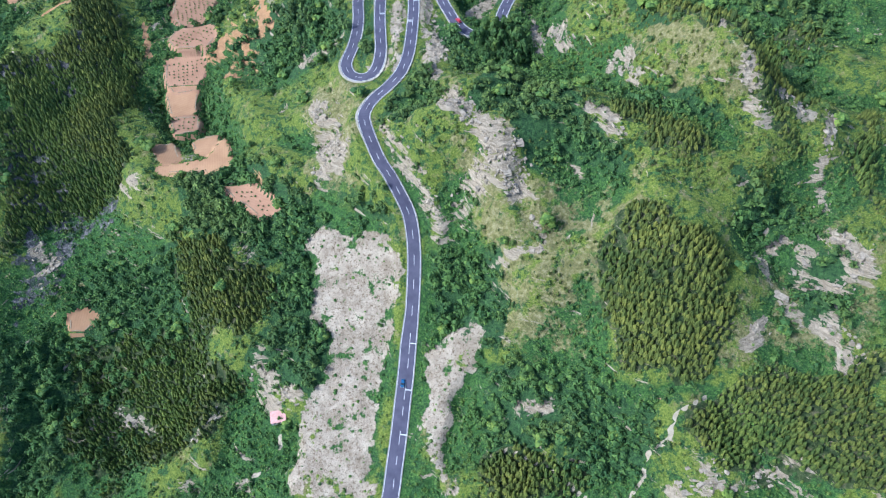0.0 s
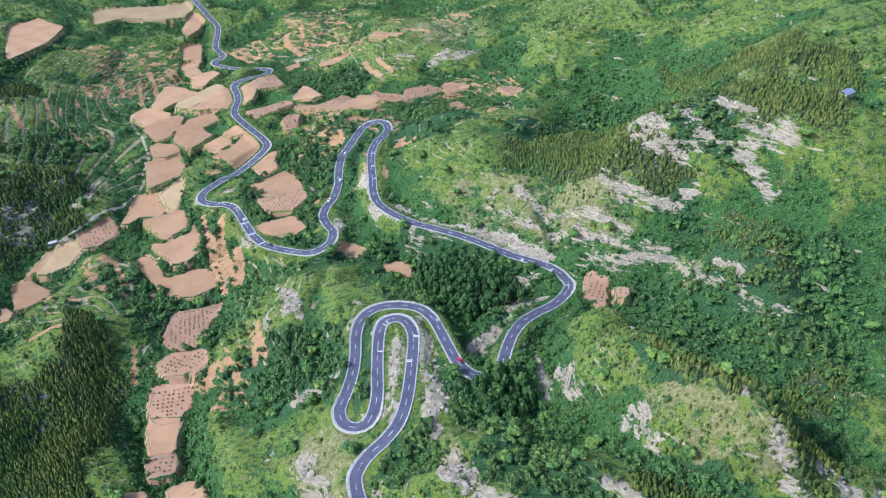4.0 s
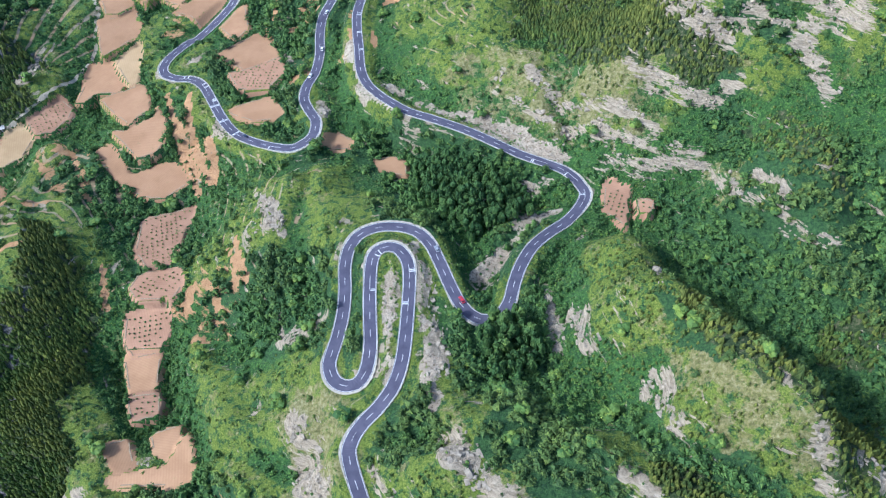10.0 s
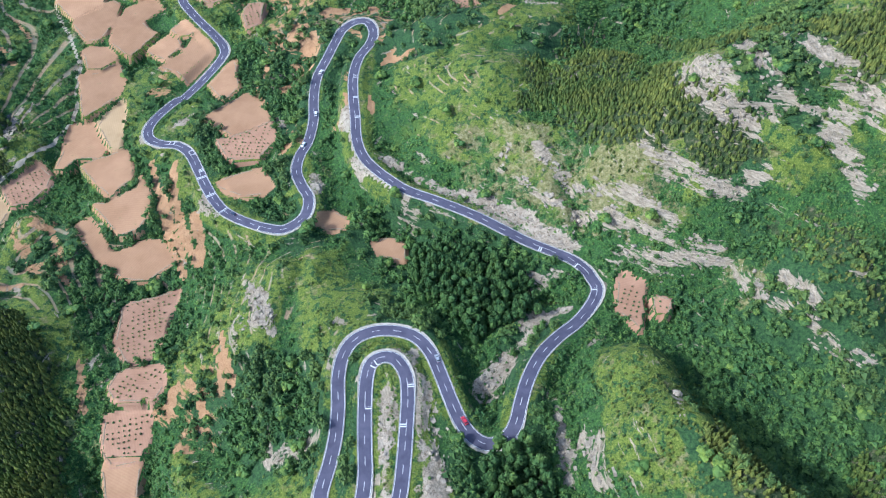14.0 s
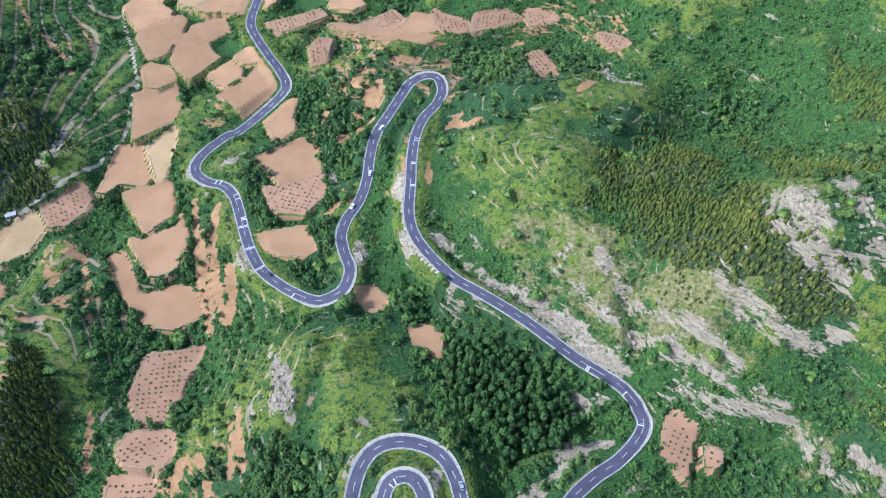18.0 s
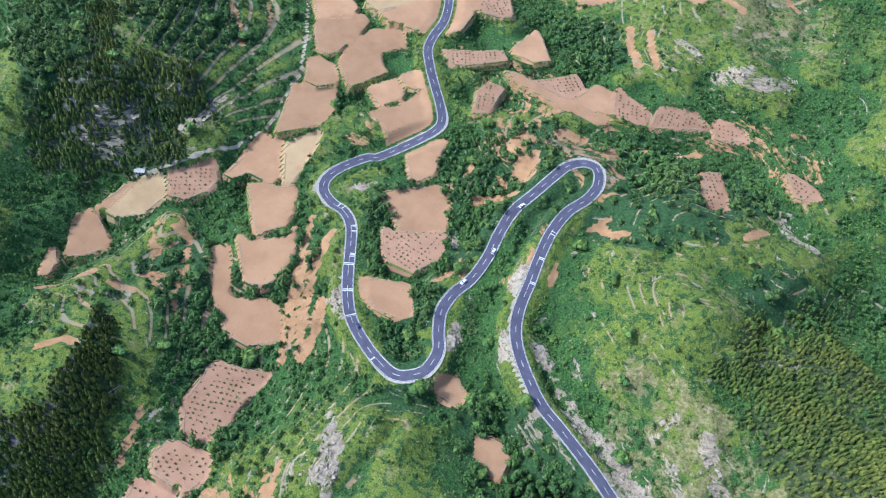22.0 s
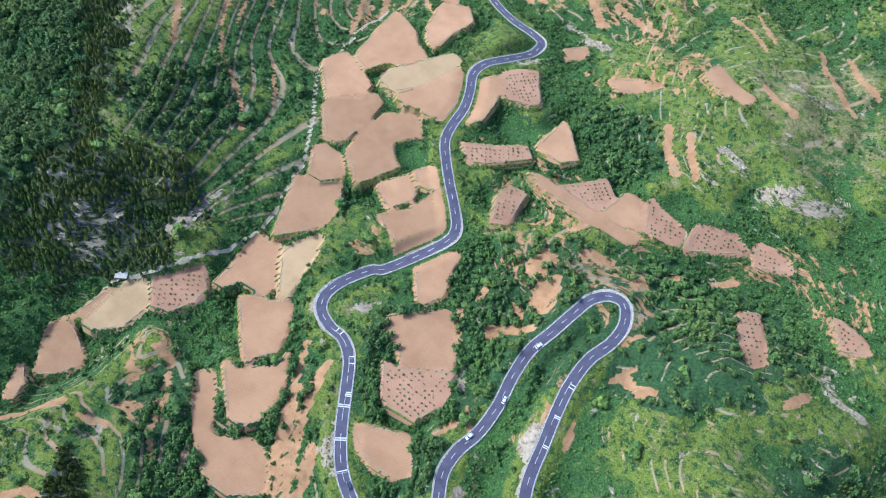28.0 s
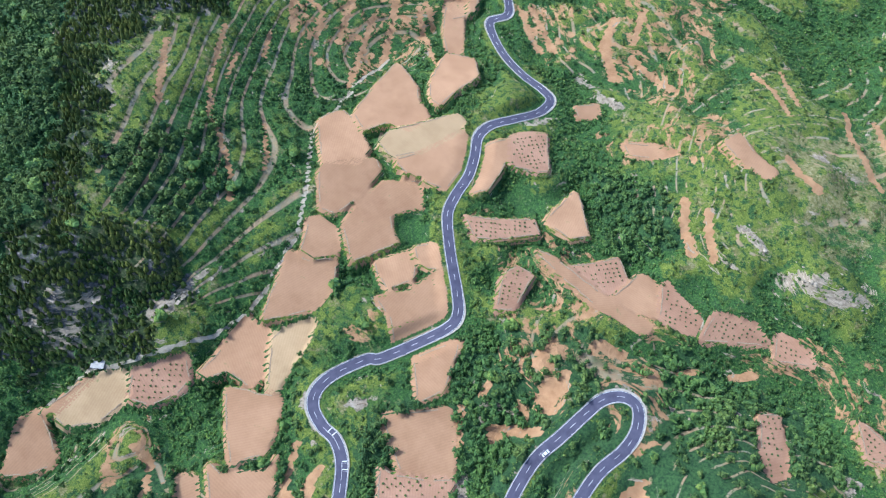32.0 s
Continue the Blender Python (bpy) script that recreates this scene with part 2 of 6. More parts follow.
FIELDS.append(('bare', [(-75, 801), (-68, 817), (-53, 802), (-38, 795), (-41, 786), (-61, 792)]))
FIELDS.append(('orchard', [(-32, 672), (-31, 693), (-9, 699), (3, 692), (-16, 682)]))
FIELDS.append(('orchard', [(10, 686), (6, 701), (25, 701), (30, 694)]))
FIELDS.append(('bare', [(-172, 799), (-160, 810), (-154, 799), (-165, 790)]))
FIELDS.append(('orchard', [(10, 645), (21, 651), (31, 619), (24, 610), (17, 623)]))
FIELDS.append(('orchard', [(57, 672), (76, 664), (80, 656), (67, 651)]))
FIELDS.append(('orchard', [(-188, 400), (-156, 409), (-158, 392), (-160, 362), (-173, 358), (-184, 371)]))
FIELDS.append(('orchard', [(-180, 343), (-176, 352), (-153, 354), (-149, 344), (-154, 334), (-175, 336)]))
FIELDS.append(('orchard', [(-180, 329), (-156, 333), (-155, 313), (-158, 307), (-172, 304), (-178, 312)]))
FIELDS.append(('bare', [(-178, 305), (-158, 306), (-155, 284), (-168, 281)]))
FIELDS.append(('orchard', [(-169, 279), (-152, 281), (-150, 268), (-162, 264)]))
FIELDS.append(('bare', [(-170, 249), (-160, 252), (-154, 238), (-161, 234)]))
FIELDS.append(('bare', [(-150, 255), (-135, 260), (-133, 249), (-139, 243), (-145, 246)]))
FIELDS.append(('bare', [(-164, 231), (-137, 235), (-130, 254), (-127, 248), (-123, 230), (-130, 227), (-162, 228)]))
FIELDS.append(('orchard', [(98, 386), (110, 381), (104, 354), (94, 365)]))
FIELDS.append(('orchard', [(114, 372), (122, 369), (118, 360), (112, 362)]))
FIELDS.append(('bare', [(-75, 436), (-64, 449), (-55, 443), (-55, 436), (-66, 436)]))
FIELDS.append(('bare', [(-38, 427), (-29, 431), (-20, 426), (-20, 413), (-35, 418)]))
FIELDS.append(('bare', [(-514, 884), (-495, 914), (-453, 891), (-448, 835), (-460, 792), (-466, 772)]))
FIELDS.append(('stubble', [(-445, 964), (-325, 992), (-318, 947), (-347, 938), (-403, 940), (-429, 916)]))
FIELDS.append(('bare', [(-313, 884), (-294, 894), (-280, 843), (-291, 825)]))
FIELDS.append(('bare', [(-319, 967), (-298, 942), (-300, 914), (-308, 897), (-321, 922)]))
FIELDS.append(('bare', [(-303, 841), (-292, 850), (-278, 825), (-263, 794), (-270, 790), (-287, 810)]))
FIELDS.append(('bare', [(-214, 160), (-206, 164), (-199, 160), (-205, 152), (-212, 152)]))
FIELDS.append(('orchard', [(-122, 213), (-104, 210), (-89, 194), (-97, 190), (-114, 205)]))
STRIPS = []
STRIPS.append((3.4, [(-190, 502), (-180, 474), (-169, 446), (-154, 417)]))
STRIPS.append((2.6, [(-178, 481), (-169, 455), (-155, 426)]))
STRIPS.append((3.2, [(-172, 492), (-168, 470), (-159, 446), (-147, 423)]))
STRIPS.append((4.5, [(-152, 456), (-146, 439), (-144, 422)]))
STRIPS.append((2.2, [(-123, 361), (-116, 349), (-115, 336)]))
STRIPS.append((2.6, [(-200, 359), (-195, 344), (-192, 331)]))
STRIPS.append((3.0, [(-119, 367), (-113, 348), (-108, 338)]))
STRIPS.append((2.6, [(-135, 342), (-128, 335), (-125, 325)]))
STRIPS.append((3.4, [(-143, 340), (-144, 331), (-152, 329)]))
STRIPS.append((4.5, [(-78, 752), (-72, 735), (-59, 718)]))
STRIPS.append((4.0, [(-62, 749), (-56, 732), (-47, 719)]))
STRIPS.append((4.0, [(-8, 899), (0, 872), (14, 845), (28, 830)]))
STRIPS.append((4.0, [(13, 900), (23, 872), (38, 859)]))
STRIPS.append((4.5, [(-34, 812), (-24, 802), (-9, 798)]))
STRIPS.append((3.5, [(-175, 856), (-158, 844)]))
STRIPS.append((3.5, [(-158, 865), (-139, 858), (-121, 851)]))
STRIPS.append((3.5, [(-76, 899), (-59, 883), (-43, 860)]))
STRIPS.append((3.2, [(-407, 656), (-393, 636), (-381, 618)]))
STRIPS.append((2.6, [(-395, 696), (-381, 671), (-372, 653)]))
STRIPS.append((2.6, [(-368, 649), (-356, 634), (-339, 624), (-321, 610), (-308, 594)]))
STRIPS.append((2.2, [(-377, 686), (-368, 664)]))
STRIPS.append((2.4, [(-377, 720), (-366, 699)]))
STRIPS.append((2.2, [(-330, 654), (-314, 636), (-307, 625)]))
STRIPS.append((3.4, [(-385, 757), (-367, 733)]))
STRIPS.append((2.6, [(-380, 767), (-364, 763), (-355, 744)]))
STRIPS.append((2.8, [(-357, 793), (-349, 771), (-341, 752)]))
STRIPS.append((2.6, [(-337, 791), (-325, 758), (-310, 719)]))
STRIPS.append((2.8, [(-333, 815), (-319, 786), (-309, 764)]))
STRIPS.append((2.8, [(-317, 822), (-289, 793), (-269, 771)]))
STRIPS.append((2.4, [(-314, 828), (-298, 816)]))
STRIPS.append((2.6, [(-249, 865), (-232, 847), (-218, 838)]))
STRIPS.append((2.6, [(-246, 873), (-226, 857), (-209, 842)]))
STRIPS.append((4.0, [(-185, 894), (-180, 863), (-161, 844)]))
STRIPS.append((3.0, [(-170, 912), (-163, 877)]))
STRIPS.append((3.0, [(-59, 912), (-40, 878)]))
STRIPS.append((4.0, [(-107, 613), (-96, 602), (-87, 586)]))
STRIPS.append((3.0, [(-87, 602), (-88, 591)]))
STRIPS.append((4.0, [(-108, 564), (-99, 569)]))
STRIPS.append((3.5, [(-84, 633), (-72, 635)]))
STRIPS.append((2.6, [(-44, 532), (-42, 519)]))
STRIPS.append((3.0, [(-31, 573), (-21, 562)]))
STRIPS.append((4.5, [(-105, 606), (-103, 617), (-97, 621)]))
STRIPS.append((5.0, [(-92, 587), (-91, 601), (-89, 608)]))
STRIPS.append((5.0, [(-106, 559), (-101, 568), (-88, 571)]))
STRIPS.append((4.0, [(-83, 635), (-67, 638)]))
STRIPS.append((3.0, [(-122, 576), (-123, 589)]))
STRIPS.append((3.5, [(-34, 569), (-25, 566), (-16, 566)]))
STRIPS.append((3.0, [(-37, 564), (-30, 576)]))
STRIPS.append((3.5, [(-35, 646), (-26, 655)]))
STRIPS.append((3.5, [(-6, 666), (5, 675)]))
STRIPS.append((4.0, [(45, 594), (57, 611)]))
STRIPS.append((3.6, [(-295, 385), (-286, 398), (-276, 408)]))
STRIPS.append((3.0, [(-263, 407), (-250, 410)]))
STRIPS.append((2.4, [(-231, 421), (-220, 411)]))
STRIPS.append((2.6, [(-258, 458), (-248, 456), (-239, 443)]))
STRIPS.append((3.4, [(-262, 356), (-253, 366), (-246, 367)]))
STRIPS.append((3.5, [(-98, 503), (-103, 492)]))
STRIPS.append((3.0, [(-128, 565), (-119, 544)]))
STRIPS.append((2.6, [(-170, 477), (-172, 487), (-172, 498)]))
ROCKS = []
ROCKS.append((6, [(59, 466), (68, 450), (81, 437), (104, 426), (117, 415), (127, 404)]))
ROCKS.append((6, [(50, 448), (62, 435), (80, 422), (98, 418)]))
ROCKS.append((6, [(94, 414), (108, 406), (130, 395), (149, 388)]))
ROCKS.append((7, [(99, 399), (116, 390), (138, 388), (152, 381), (161, 362)]))
ROCKS.append((6, [(31, 441), (42, 423), (57, 414), (74, 406)]))
ROCKS.append((3, [(-4, 455), (16, 439), (29, 432)]))
ROCKS.append((12, [(143, 481), (152, 455), (162, 438)]))
ROCKS.append((10, [(167, 487), (177, 453), (187, 438), (205, 426)]))
ROCKS.append((11, [(191, 482), (204, 454), (226, 423)]))
ROCKS.append((6, [(114, 444), (132, 428), (156, 411), (169, 416)]))
ROCKS.append((6, [(195, 424), (207, 408), (212, 391)]))
ROCKS.append((5, [(153, 374), (161, 360), (170, 350)]))
ROCKS.append((5, [(173, 368), (180, 355), (179, 337), (188, 325), (199, 318)]))
ROCKS.append((6, [(-23, 314), (-25, 297), (-27, 280), (-30, 262)]))
ROCKS.append((8, [(-8, 314), (-5, 296), (0, 280), (-2, 250)]))
ROCKS.append((7, [(-109, 398), (-94, 371), (-87, 363)]))
ROCKS.append((9, [(-80, 292), (-70, 296), (-59, 298)]))
ROCKS.append((8, [(24, 323), (30, 331), (33, 340)]))
ROCKS.append((5, [(49, 390), (66, 389)]))
ROCKS.append((4, [(69, 368), (57, 365)]))
ROCKS.append((3, [(-47, 483), (-39, 467), (-25, 454)]))
ROCKS.append((5, [(69, 289), (68, 276), (71, 268)]))
ROCKS.append((4, [(56, 308), (58, 284)]))
ROCKS.append((2.5, [(105, 303), (103, 287)]))
ROCKS.append((4, [(-77, 470), (-73, 461)]))
ROCKS.append((9, [(-6, 728), (9, 731)]))
ROCKS.append((10, [(19, 728), (38, 742)]))
ROCKS.append((6, [(36, 754), (41, 750)]))
ROCKS.append((5, [(-42, 748), (-21, 735)]))
ROCKS.append((6, [(-20, 830), (13, 827)]))
ROCKS.append((6, [(61, 637), (72, 622), (86, 616)]))
ROCKS.append((6, [(-295, 515), (-293, 526), (-293, 535), (-288, 554)]))
ROCKS.append((4, [(-109, 532), (-103, 523)]))
ROCKS.append((7, [(-341, 490), (-327, 495), (-324, 509)]))
ROCKS.append((6, [(-347, 477), (-328, 477), (-322, 488)]))
ROCKS.append((7, [(-184, 834), (-162, 819), (-145, 815)]))
ROCKS.append((1.5, [(-62, 682), (-78, 693)]))
ROCKS.append((9, [(-70, 244), (-60, 219), (-63, 199)]))
ROCKS.append((6, [(-58, 232), (-52, 209)]))
ROCKS.append((13, [(14, 169), (28, 191), (37, 166)]))
ROCKS.append((7, [(1, 214), (15, 211)]))
ROCKS.append((5, [(-29, 215), (-11, 181), (0, 161)]))
ROCKS.append((8, [(96, 37), (117, 40), (139, 40), (144, 35)]))
ROCKS.append((5, [(153, 137), (144, 125), (146, 111), (153, 100)]))
ROCKS.append((7, [(163, 130), (160, 116), (174, 112), (186, 124)]))
ROCKS.append((7, [(174, 135), (181, 121), (186, 114)]))
ROCKS.append((5, [(192, 200), (177, 168), (177, 149)]))
ROCKS.append((6, [(130, 88), (136, 98)]))
ROCKS.append((6, [(161, 97), (173, 86), (167, 77)]))
ROCKS.append((5, [(169, 206), (178, 196)]))
ROCKS.append((6, [(74, 200), (86, 185)]))
ROCKS.append((5, [(91, 239), (98, 219)]))
ROCKS.append((8, [(-236, 194), (-224, 189), (-228, 177)]))
ROCKS.append((6, [(-185, 225), (-175, 223)]))
ROCKS.append((8, [(-96, 119), (-88, 97), (-76, 101)]))
ROCKS.append((4, [(-129, 85), (-117, 99)]))
ROCKS.append((5, [(-184, 113), (-158, 98)]))
ROCKS.append((2.5, [(42, 154), (48, 146), (47, 139), (31, 139), (22, 139)]))
ROCKS.append((5, [(34, 78), (49, 78)]))
ROCKS.append((5, [(99, 236), (94, 247)]))
ROCKS.append((5, [(56, 300), (56, 269)]))
ROCKS.append((4, [(66, 294), (68, 267)]))
ROCKS.append((9, [(-70, 244), (-61, 225), (-56, 206)]))
ROCKS.append((8, [(6, 222), (12, 209), (23, 192)]))
ROCKS.append((5, [(143, 208), (147, 193), (152, 184)]))
ROCKS.append((6, [(164, 203), (172, 195)]))
ROCKS.append((4, [(-78, 475), (-72, 465)]))
ROCKS.append((5, [(-24, 439), (-14, 436)]))
ROCKS.append((2.5, [(-8, 456), (15, 450), (28, 440)]))
ROCKS.append((5, [(34, 438), (56, 420), (77, 406)]))
ROCKS.append((6, [(66, 637), (82, 627)]))
ROCKS.append((14, [(140, 472), (149, 449), (165, 437)]))
ROCKS.append((4, [(39, 459), (43, 472)]))
ROCKS.append((8, [(-110, 371), (-92, 368), (-100, 380)]))
ROCKS.append((6, [(50, 385), (65, 391)]))
ROCKS.append((4, [(52, 446), (63, 429)]))
ROCKS.append((4, [(-39, 480), (-28, 476)]))
YARDS = []
YARDS.append([(-185, 530), (-184, 539), (-172, 549), (-166, 545), (-166, 533), (-178, 527)])
YARDS.append([(-152, 462), (-144, 470), (-135, 458), (-136, 451), (-145, 452)])
YARDS.append([(-59, 518), (-56, 522), (-53, 502), (-55, 501)])
YARDS.append([(-187, 507), (-180, 514), (-178, 508), (-183, 503)])
YARDS.append([(-196, 754), (-182, 775), (-182, 765), (-190, 752)])
YARDS.append([(-76, 178), (-53, 177), (-25, 160), (-24, 142), (-27, 129), (-26, 116), (-32, 94), (-35, 69), (-37, 49), (-75, 53), (-73, 84), (-59, 113), (-61, 125), (-68, 135), (-69, 157)])
YARDS.append([(-9, 114), (17, 115), (12, 92), (0, 74), (2, 45), (-4, 46), (-11, 68), (-10, 96)])
YARDS.append([(-61, 521), (-57, 522), (-54, 504), (-58, 505)])
YARDS.append([(16, 323), (20, 332), (31, 340), (39, 348), (44, 365), (68, 373), (70, 367), (48, 356), (40, 342), (29, 328), (19, 320)])
YARDS.append([(-39, 307), (-39, 324), (-33, 334), (-22, 343), (-10, 336), (-6, 320), (-6, 295), (-9, 295), (-10, 316), (-15, 325), (-21, 329), (-30, 328), (-34, 318), (-35, 307)])
YARDS.append([(-29, 310), (-21, 313), (-19, 295), (-19, 263), (-23, 252), (-28, 261), (-28, 287)])
YARDS.append([(-10, 297), (-6, 298), (-2, 273), (3, 239), (-3, 237), (-9, 262), (-11, 279)])
YARDS.append([(-198, 521), (-201, 533), (-195, 539), (-193, 530), (-188, 520), (-180, 515), (-186, 510), (-192, 513)])
YARDS.append([(-51, 478), (-48, 480), (-36, 463), (-17, 447), (-18, 444), (-38, 460)])
YARDS.append([(-72, 606), (-62, 616), (-48, 620), (-39, 610), (-40, 601), (-46, 612), (-59, 610), (-67, 602)])
YARDS.append([(-37, 485), (-11, 471), (10, 456), (40, 438), (62, 423), (74, 412), (75, 405), (55, 414), (30, 432), (6, 449), (-18, 464)])
TRACKS = []
TRACKS.append((2.6, [(-307, 477), (-296, 484), (-278, 506), (-265, 525), (-258, 548), (-261, 575), (-265, 603), (-280, 632), (-303, 668), (-304, 696), (-308, 731), (-307, 769)]))
TRACKS.append((2.0, [(-315, 448), (-312, 463), (-307, 477)]))
TRACKS.append((1.8, [(110, 70), (97, 64), (94, 55), (86, 53), (83, 43), (77, 38)]))
TRACKS.append((1.5, [(26, 62), (40, 55), (54, 45), (60, 39)]))
TRACKS.append((1.6, [(-83, 84), (-85, 72), (-101, 66)]))
TRACKS.append((2.6, [(-59, 518), (-57, 505), (-51, 484), (-44, 468), (-28, 453)]))
PINES = []
PINES.append((1.0, [(40, 513), (97, 521), (127, 489), (134, 452), (170, 427), (168, 417), (132, 431), (103, 457), (80, 495), (42, 499)]))
PINES.append((0.8, [(148, 574), (179, 503), (195, 501), (237, 464), (228, 433), (206, 461), (196, 489), (183, 491), (145, 496)]))
PINES.append((0.5, [(166, 406), (195, 400), (219, 380), (212, 333), (188, 358), (165, 392)]))
PINES.append((0.8, [(-255, 392), (-218, 376), (-201, 340), (-192, 270), (-220, 271)]))
PINES.append((0.55, [(120, 301), (154, 276), (183, 247), (177, 237), (135, 236), (117, 261)]))
PINES.append((1.0, [(185, 284), (201, 287), (190, 260), (181, 266)]))
PINES.append((1.0, [(81, 148), (121, 130), (122, 99), (114, 72), (84, 85), (74, 117)]))
PINES.append((1.0, [(120, 80), (181, 77), (172, 33), (139, 42), (97, 50), (103, 62)]))
PINES.append((0.9, [(-149, 191), (-91, 161), (-84, 144), (-103, 130), (-138, 140), (-149, 171)]))
PINES.append((0.75, [(-213, 142), (-142, 151), (-105, 110), (-128, 82), (-179, 65), (-204, 90)]))
PINES.append((1.0, [(-274, 311), (-231, 339), (-205, 326), (-185, 225), (-220, 210), (-252, 190)]))
PINES.append((0.9, [(18, 55), (43, 58), (60, 40), (51, 39), (20, 43)]))
PINES.append((0.4, [(52, 141), (76, 139), (77, 117), (65, 107), (51, 128)]))
PINES.append((0.7, [(209, 213), (225, 218), (196, 134), (189, 154)]))
PINES.append((0.4, [(96, 203), (120, 186), (115, 165), (93, 175)]))
PINES.append((0.8, [(-446, 614), (-422, 627), (-350, 529), (-297, 516), (-281, 509), (-301, 479), (-334, 453), (-356, 443), (-384, 478), (-362, 503)]))
PINES.append((1.0, [(40, 514), (86, 526), (109, 512), (165, 439), (167, 420), (149, 419), (117, 448), (94, 480), (45, 497)]))
PINES.append((0.7, [(146, 552), (194, 564), (171, 475), (150, 506)]))
PINES.append((0.6, [(46, 524), (109, 594), (146, 469), (170, 419), (121, 434), (71, 477)]))
PINES.append((0.8, [(201, 637), (264, 553), (288, 467), (278, 443), (230, 508), (209, 554)]))
PINES.append((0.75, [(-388, 508), (-316, 555), (-287, 533), (-296, 506), (-346, 457)]))
PINES.append((0.35, [(93, 233), (204, 230), (179, 154), (132, 148), (89, 166)]))
PINES.append((0.25, [(-5, 202), (34, 212), (58, 170), (32, 167)]))
PINES.append((0.3, [(79, 329), (123, 320), (133, 268), (133, 233), (66, 245)]))
PINES.append((0.35, [(100, 450), (132, 427), (118, 418), (75, 441), (58, 475)]))
PINES.append((0.35, [(166, 418), (220, 386), (208, 313), (182, 331), (162, 370)]))
PINES.append((0.35, [(42, 145), (77, 123), (75, 86), (45, 112)]))
PINES.append((0.9, [(114, 295), (125, 276), (136, 245), (152, 222), (183, 216), (178, 200), (143, 210), (123, 233), (110, 267)]))
PINES.append((0.8, [(75, 207), (97, 205), (122, 186), (122, 176), (101, 179), (77, 196)]))
PINES.append((0.9, [(185, 283), (217, 285), (208, 262), (185, 262)]))
PINES.append((0.7, [(233, 503), (274, 451), (259, 407), (230, 428)]))
PINES.append((0.5, [(151, 239), (196, 235), (170, 174), (142, 175), (133, 197)]))
PINES.append((0.8, [(-450, 610), (-420, 630), (-418, 668), (-402, 690), (-412, 730), (-438, 722), (-452, 690), (-476, 650)]))
POPLARS = []
POPLARS.append([(-18, 432), (9, 421), (55, 386), (50, 363), (16, 350), (8, 370), (-14, 387)])
POPLARS.append([(16, 293), (30, 298), (47, 285), (50, 261), (25, 252)])
POPLARS.append([(-225, 645), (-212, 656), (-197, 647), (-201, 635), (-218, 634)])
POPLARS.append([(-274, 690), (-262, 703), (-253, 700), (-266, 683)])
POPLARS.append([(-178, 704), (-152, 728), (-139, 713), (-149, 696), (-173, 695)])
POPLARS.append([(-167, 552), (-157, 563), (-148, 549), (-162, 544)])
TERRACES = []
TERRACES.append((1, [(-425, 609), (-342, 721), (-265, 615), (-257, 557), (-293, 510), (-332, 523)]))
TERRACES.append((1, [(-482, 663), (-313, 832), (-281, 764), (-298, 690), (-268, 593), (-294, 527), (-337, 527)]))
TERRACES.append((0.5, [(-121, 760), (-48, 785), (31, 758), (-22, 721), (-70, 709)]))
TERRACES.append((0.6, [(-90, 916), (20, 981), (46, 829), (-11, 793)]))
TERRACES.append((0.35, [(-56, 555), (11, 580), (99, 569), (43, 510), (24, 479), (-24, 490)]))
TERRACES.append((0.5, [(-192, 507), (-156, 499), (-132, 425), (-148, 406), (-174, 453)]))
TERRACES.append((0.3, [(-50, 572), (8, 582), (34, 531), (-32, 499), (-45, 545)]))
TERRACES.append((0.5, [(-307, 394), (-247, 473), (-191, 407), (-251, 347)]))
TERRACES.append((0.6, [(-271, 865), (-186, 915), (-156, 852), (-195, 829)]))
TERRACES.append((0.5, [(-212, 974), (-99, 1003), (4, 816), (-41, 718), (-173, 811)]))
TERRACES.append((0.6, [(-459, 757), (-375, 849), (-254, 724), (-267, 589), (-307, 539), (-354, 552)]))
TERRACES.append((0.85, [(-317, 417), (-262, 471), (-193, 458), (-163, 414), (-189, 380), (-223, 387), (-255, 360)]))
TERRACES.append((0.6, [(-160, 416), (-126, 455), (-74, 450), (-60, 380), (-112, 345)]))
TERRACES.append((0.5, [(-58, 542), (-24, 574), (-4, 630), (77, 658), (132, 594), (79, 552), (41, 514), (-1, 515)]))
TERRACES.append((0.65, [(-131, 623), (-93, 671), (-18, 657), (36, 626), (15, 581), (-52, 604), (-94, 592)]))
TERRACES.append((0.5, [(-182, 858), (-90, 921), (26, 904), (51, 770), (-40, 745), (-126, 781)]))
CARS = [(-26, 98, 'blue'), (-81, 527, 'white'), (-85, 501, 'white'), (-123, 451, 'dark'), (12, 301, 'red'), (2, 334, 'grey'), (-77, 562, 'white')]
HUMPS = [(-15, 115), (-17, 95), (-20, 75), (-34, 307), (-31, 328), (-27, 326), (-14, 317), (-13, 319), (-16, 297), (82, 380), (74, 394), (56, 405), (-53, 529), (-51, 514), (-53, 547), (-164, 507), (-153, 489), (-152, 481), (-143, 465), (-133, 452), (-179, 519), (-106, 435), (-176, 516), (-160, 505), (-151, 489), (-150, 482), (-141, 467), (-131, 454), (-52, 549), (-52, 530), (-49, 514)]
HOUSES = [(-84, 91), (266, 443), (-304, 480)]
MONUMENT = [(106, 303)]
EARTHS = []
EARTHS.append([(-152, 645), (-142, 674), (-91, 666), (-87, 612), (-100, 587), (-126, 597)])
EARTHS.append([(-189, 674), (-146, 707), (-121, 690), (-164, 658)])
EARTHS.append([(-156, 784), (-64, 830), (-35, 793), (-82, 778), (-128, 758)])
EARTHS.append([(-39, 690), (24, 709), (38, 683), (4, 665)])
EARTHS.append([(0, 643), (30, 663), (38, 614), (21, 606)])
EARTHS.append([(50, 678), (83, 667), (87, 655), (68, 644)])
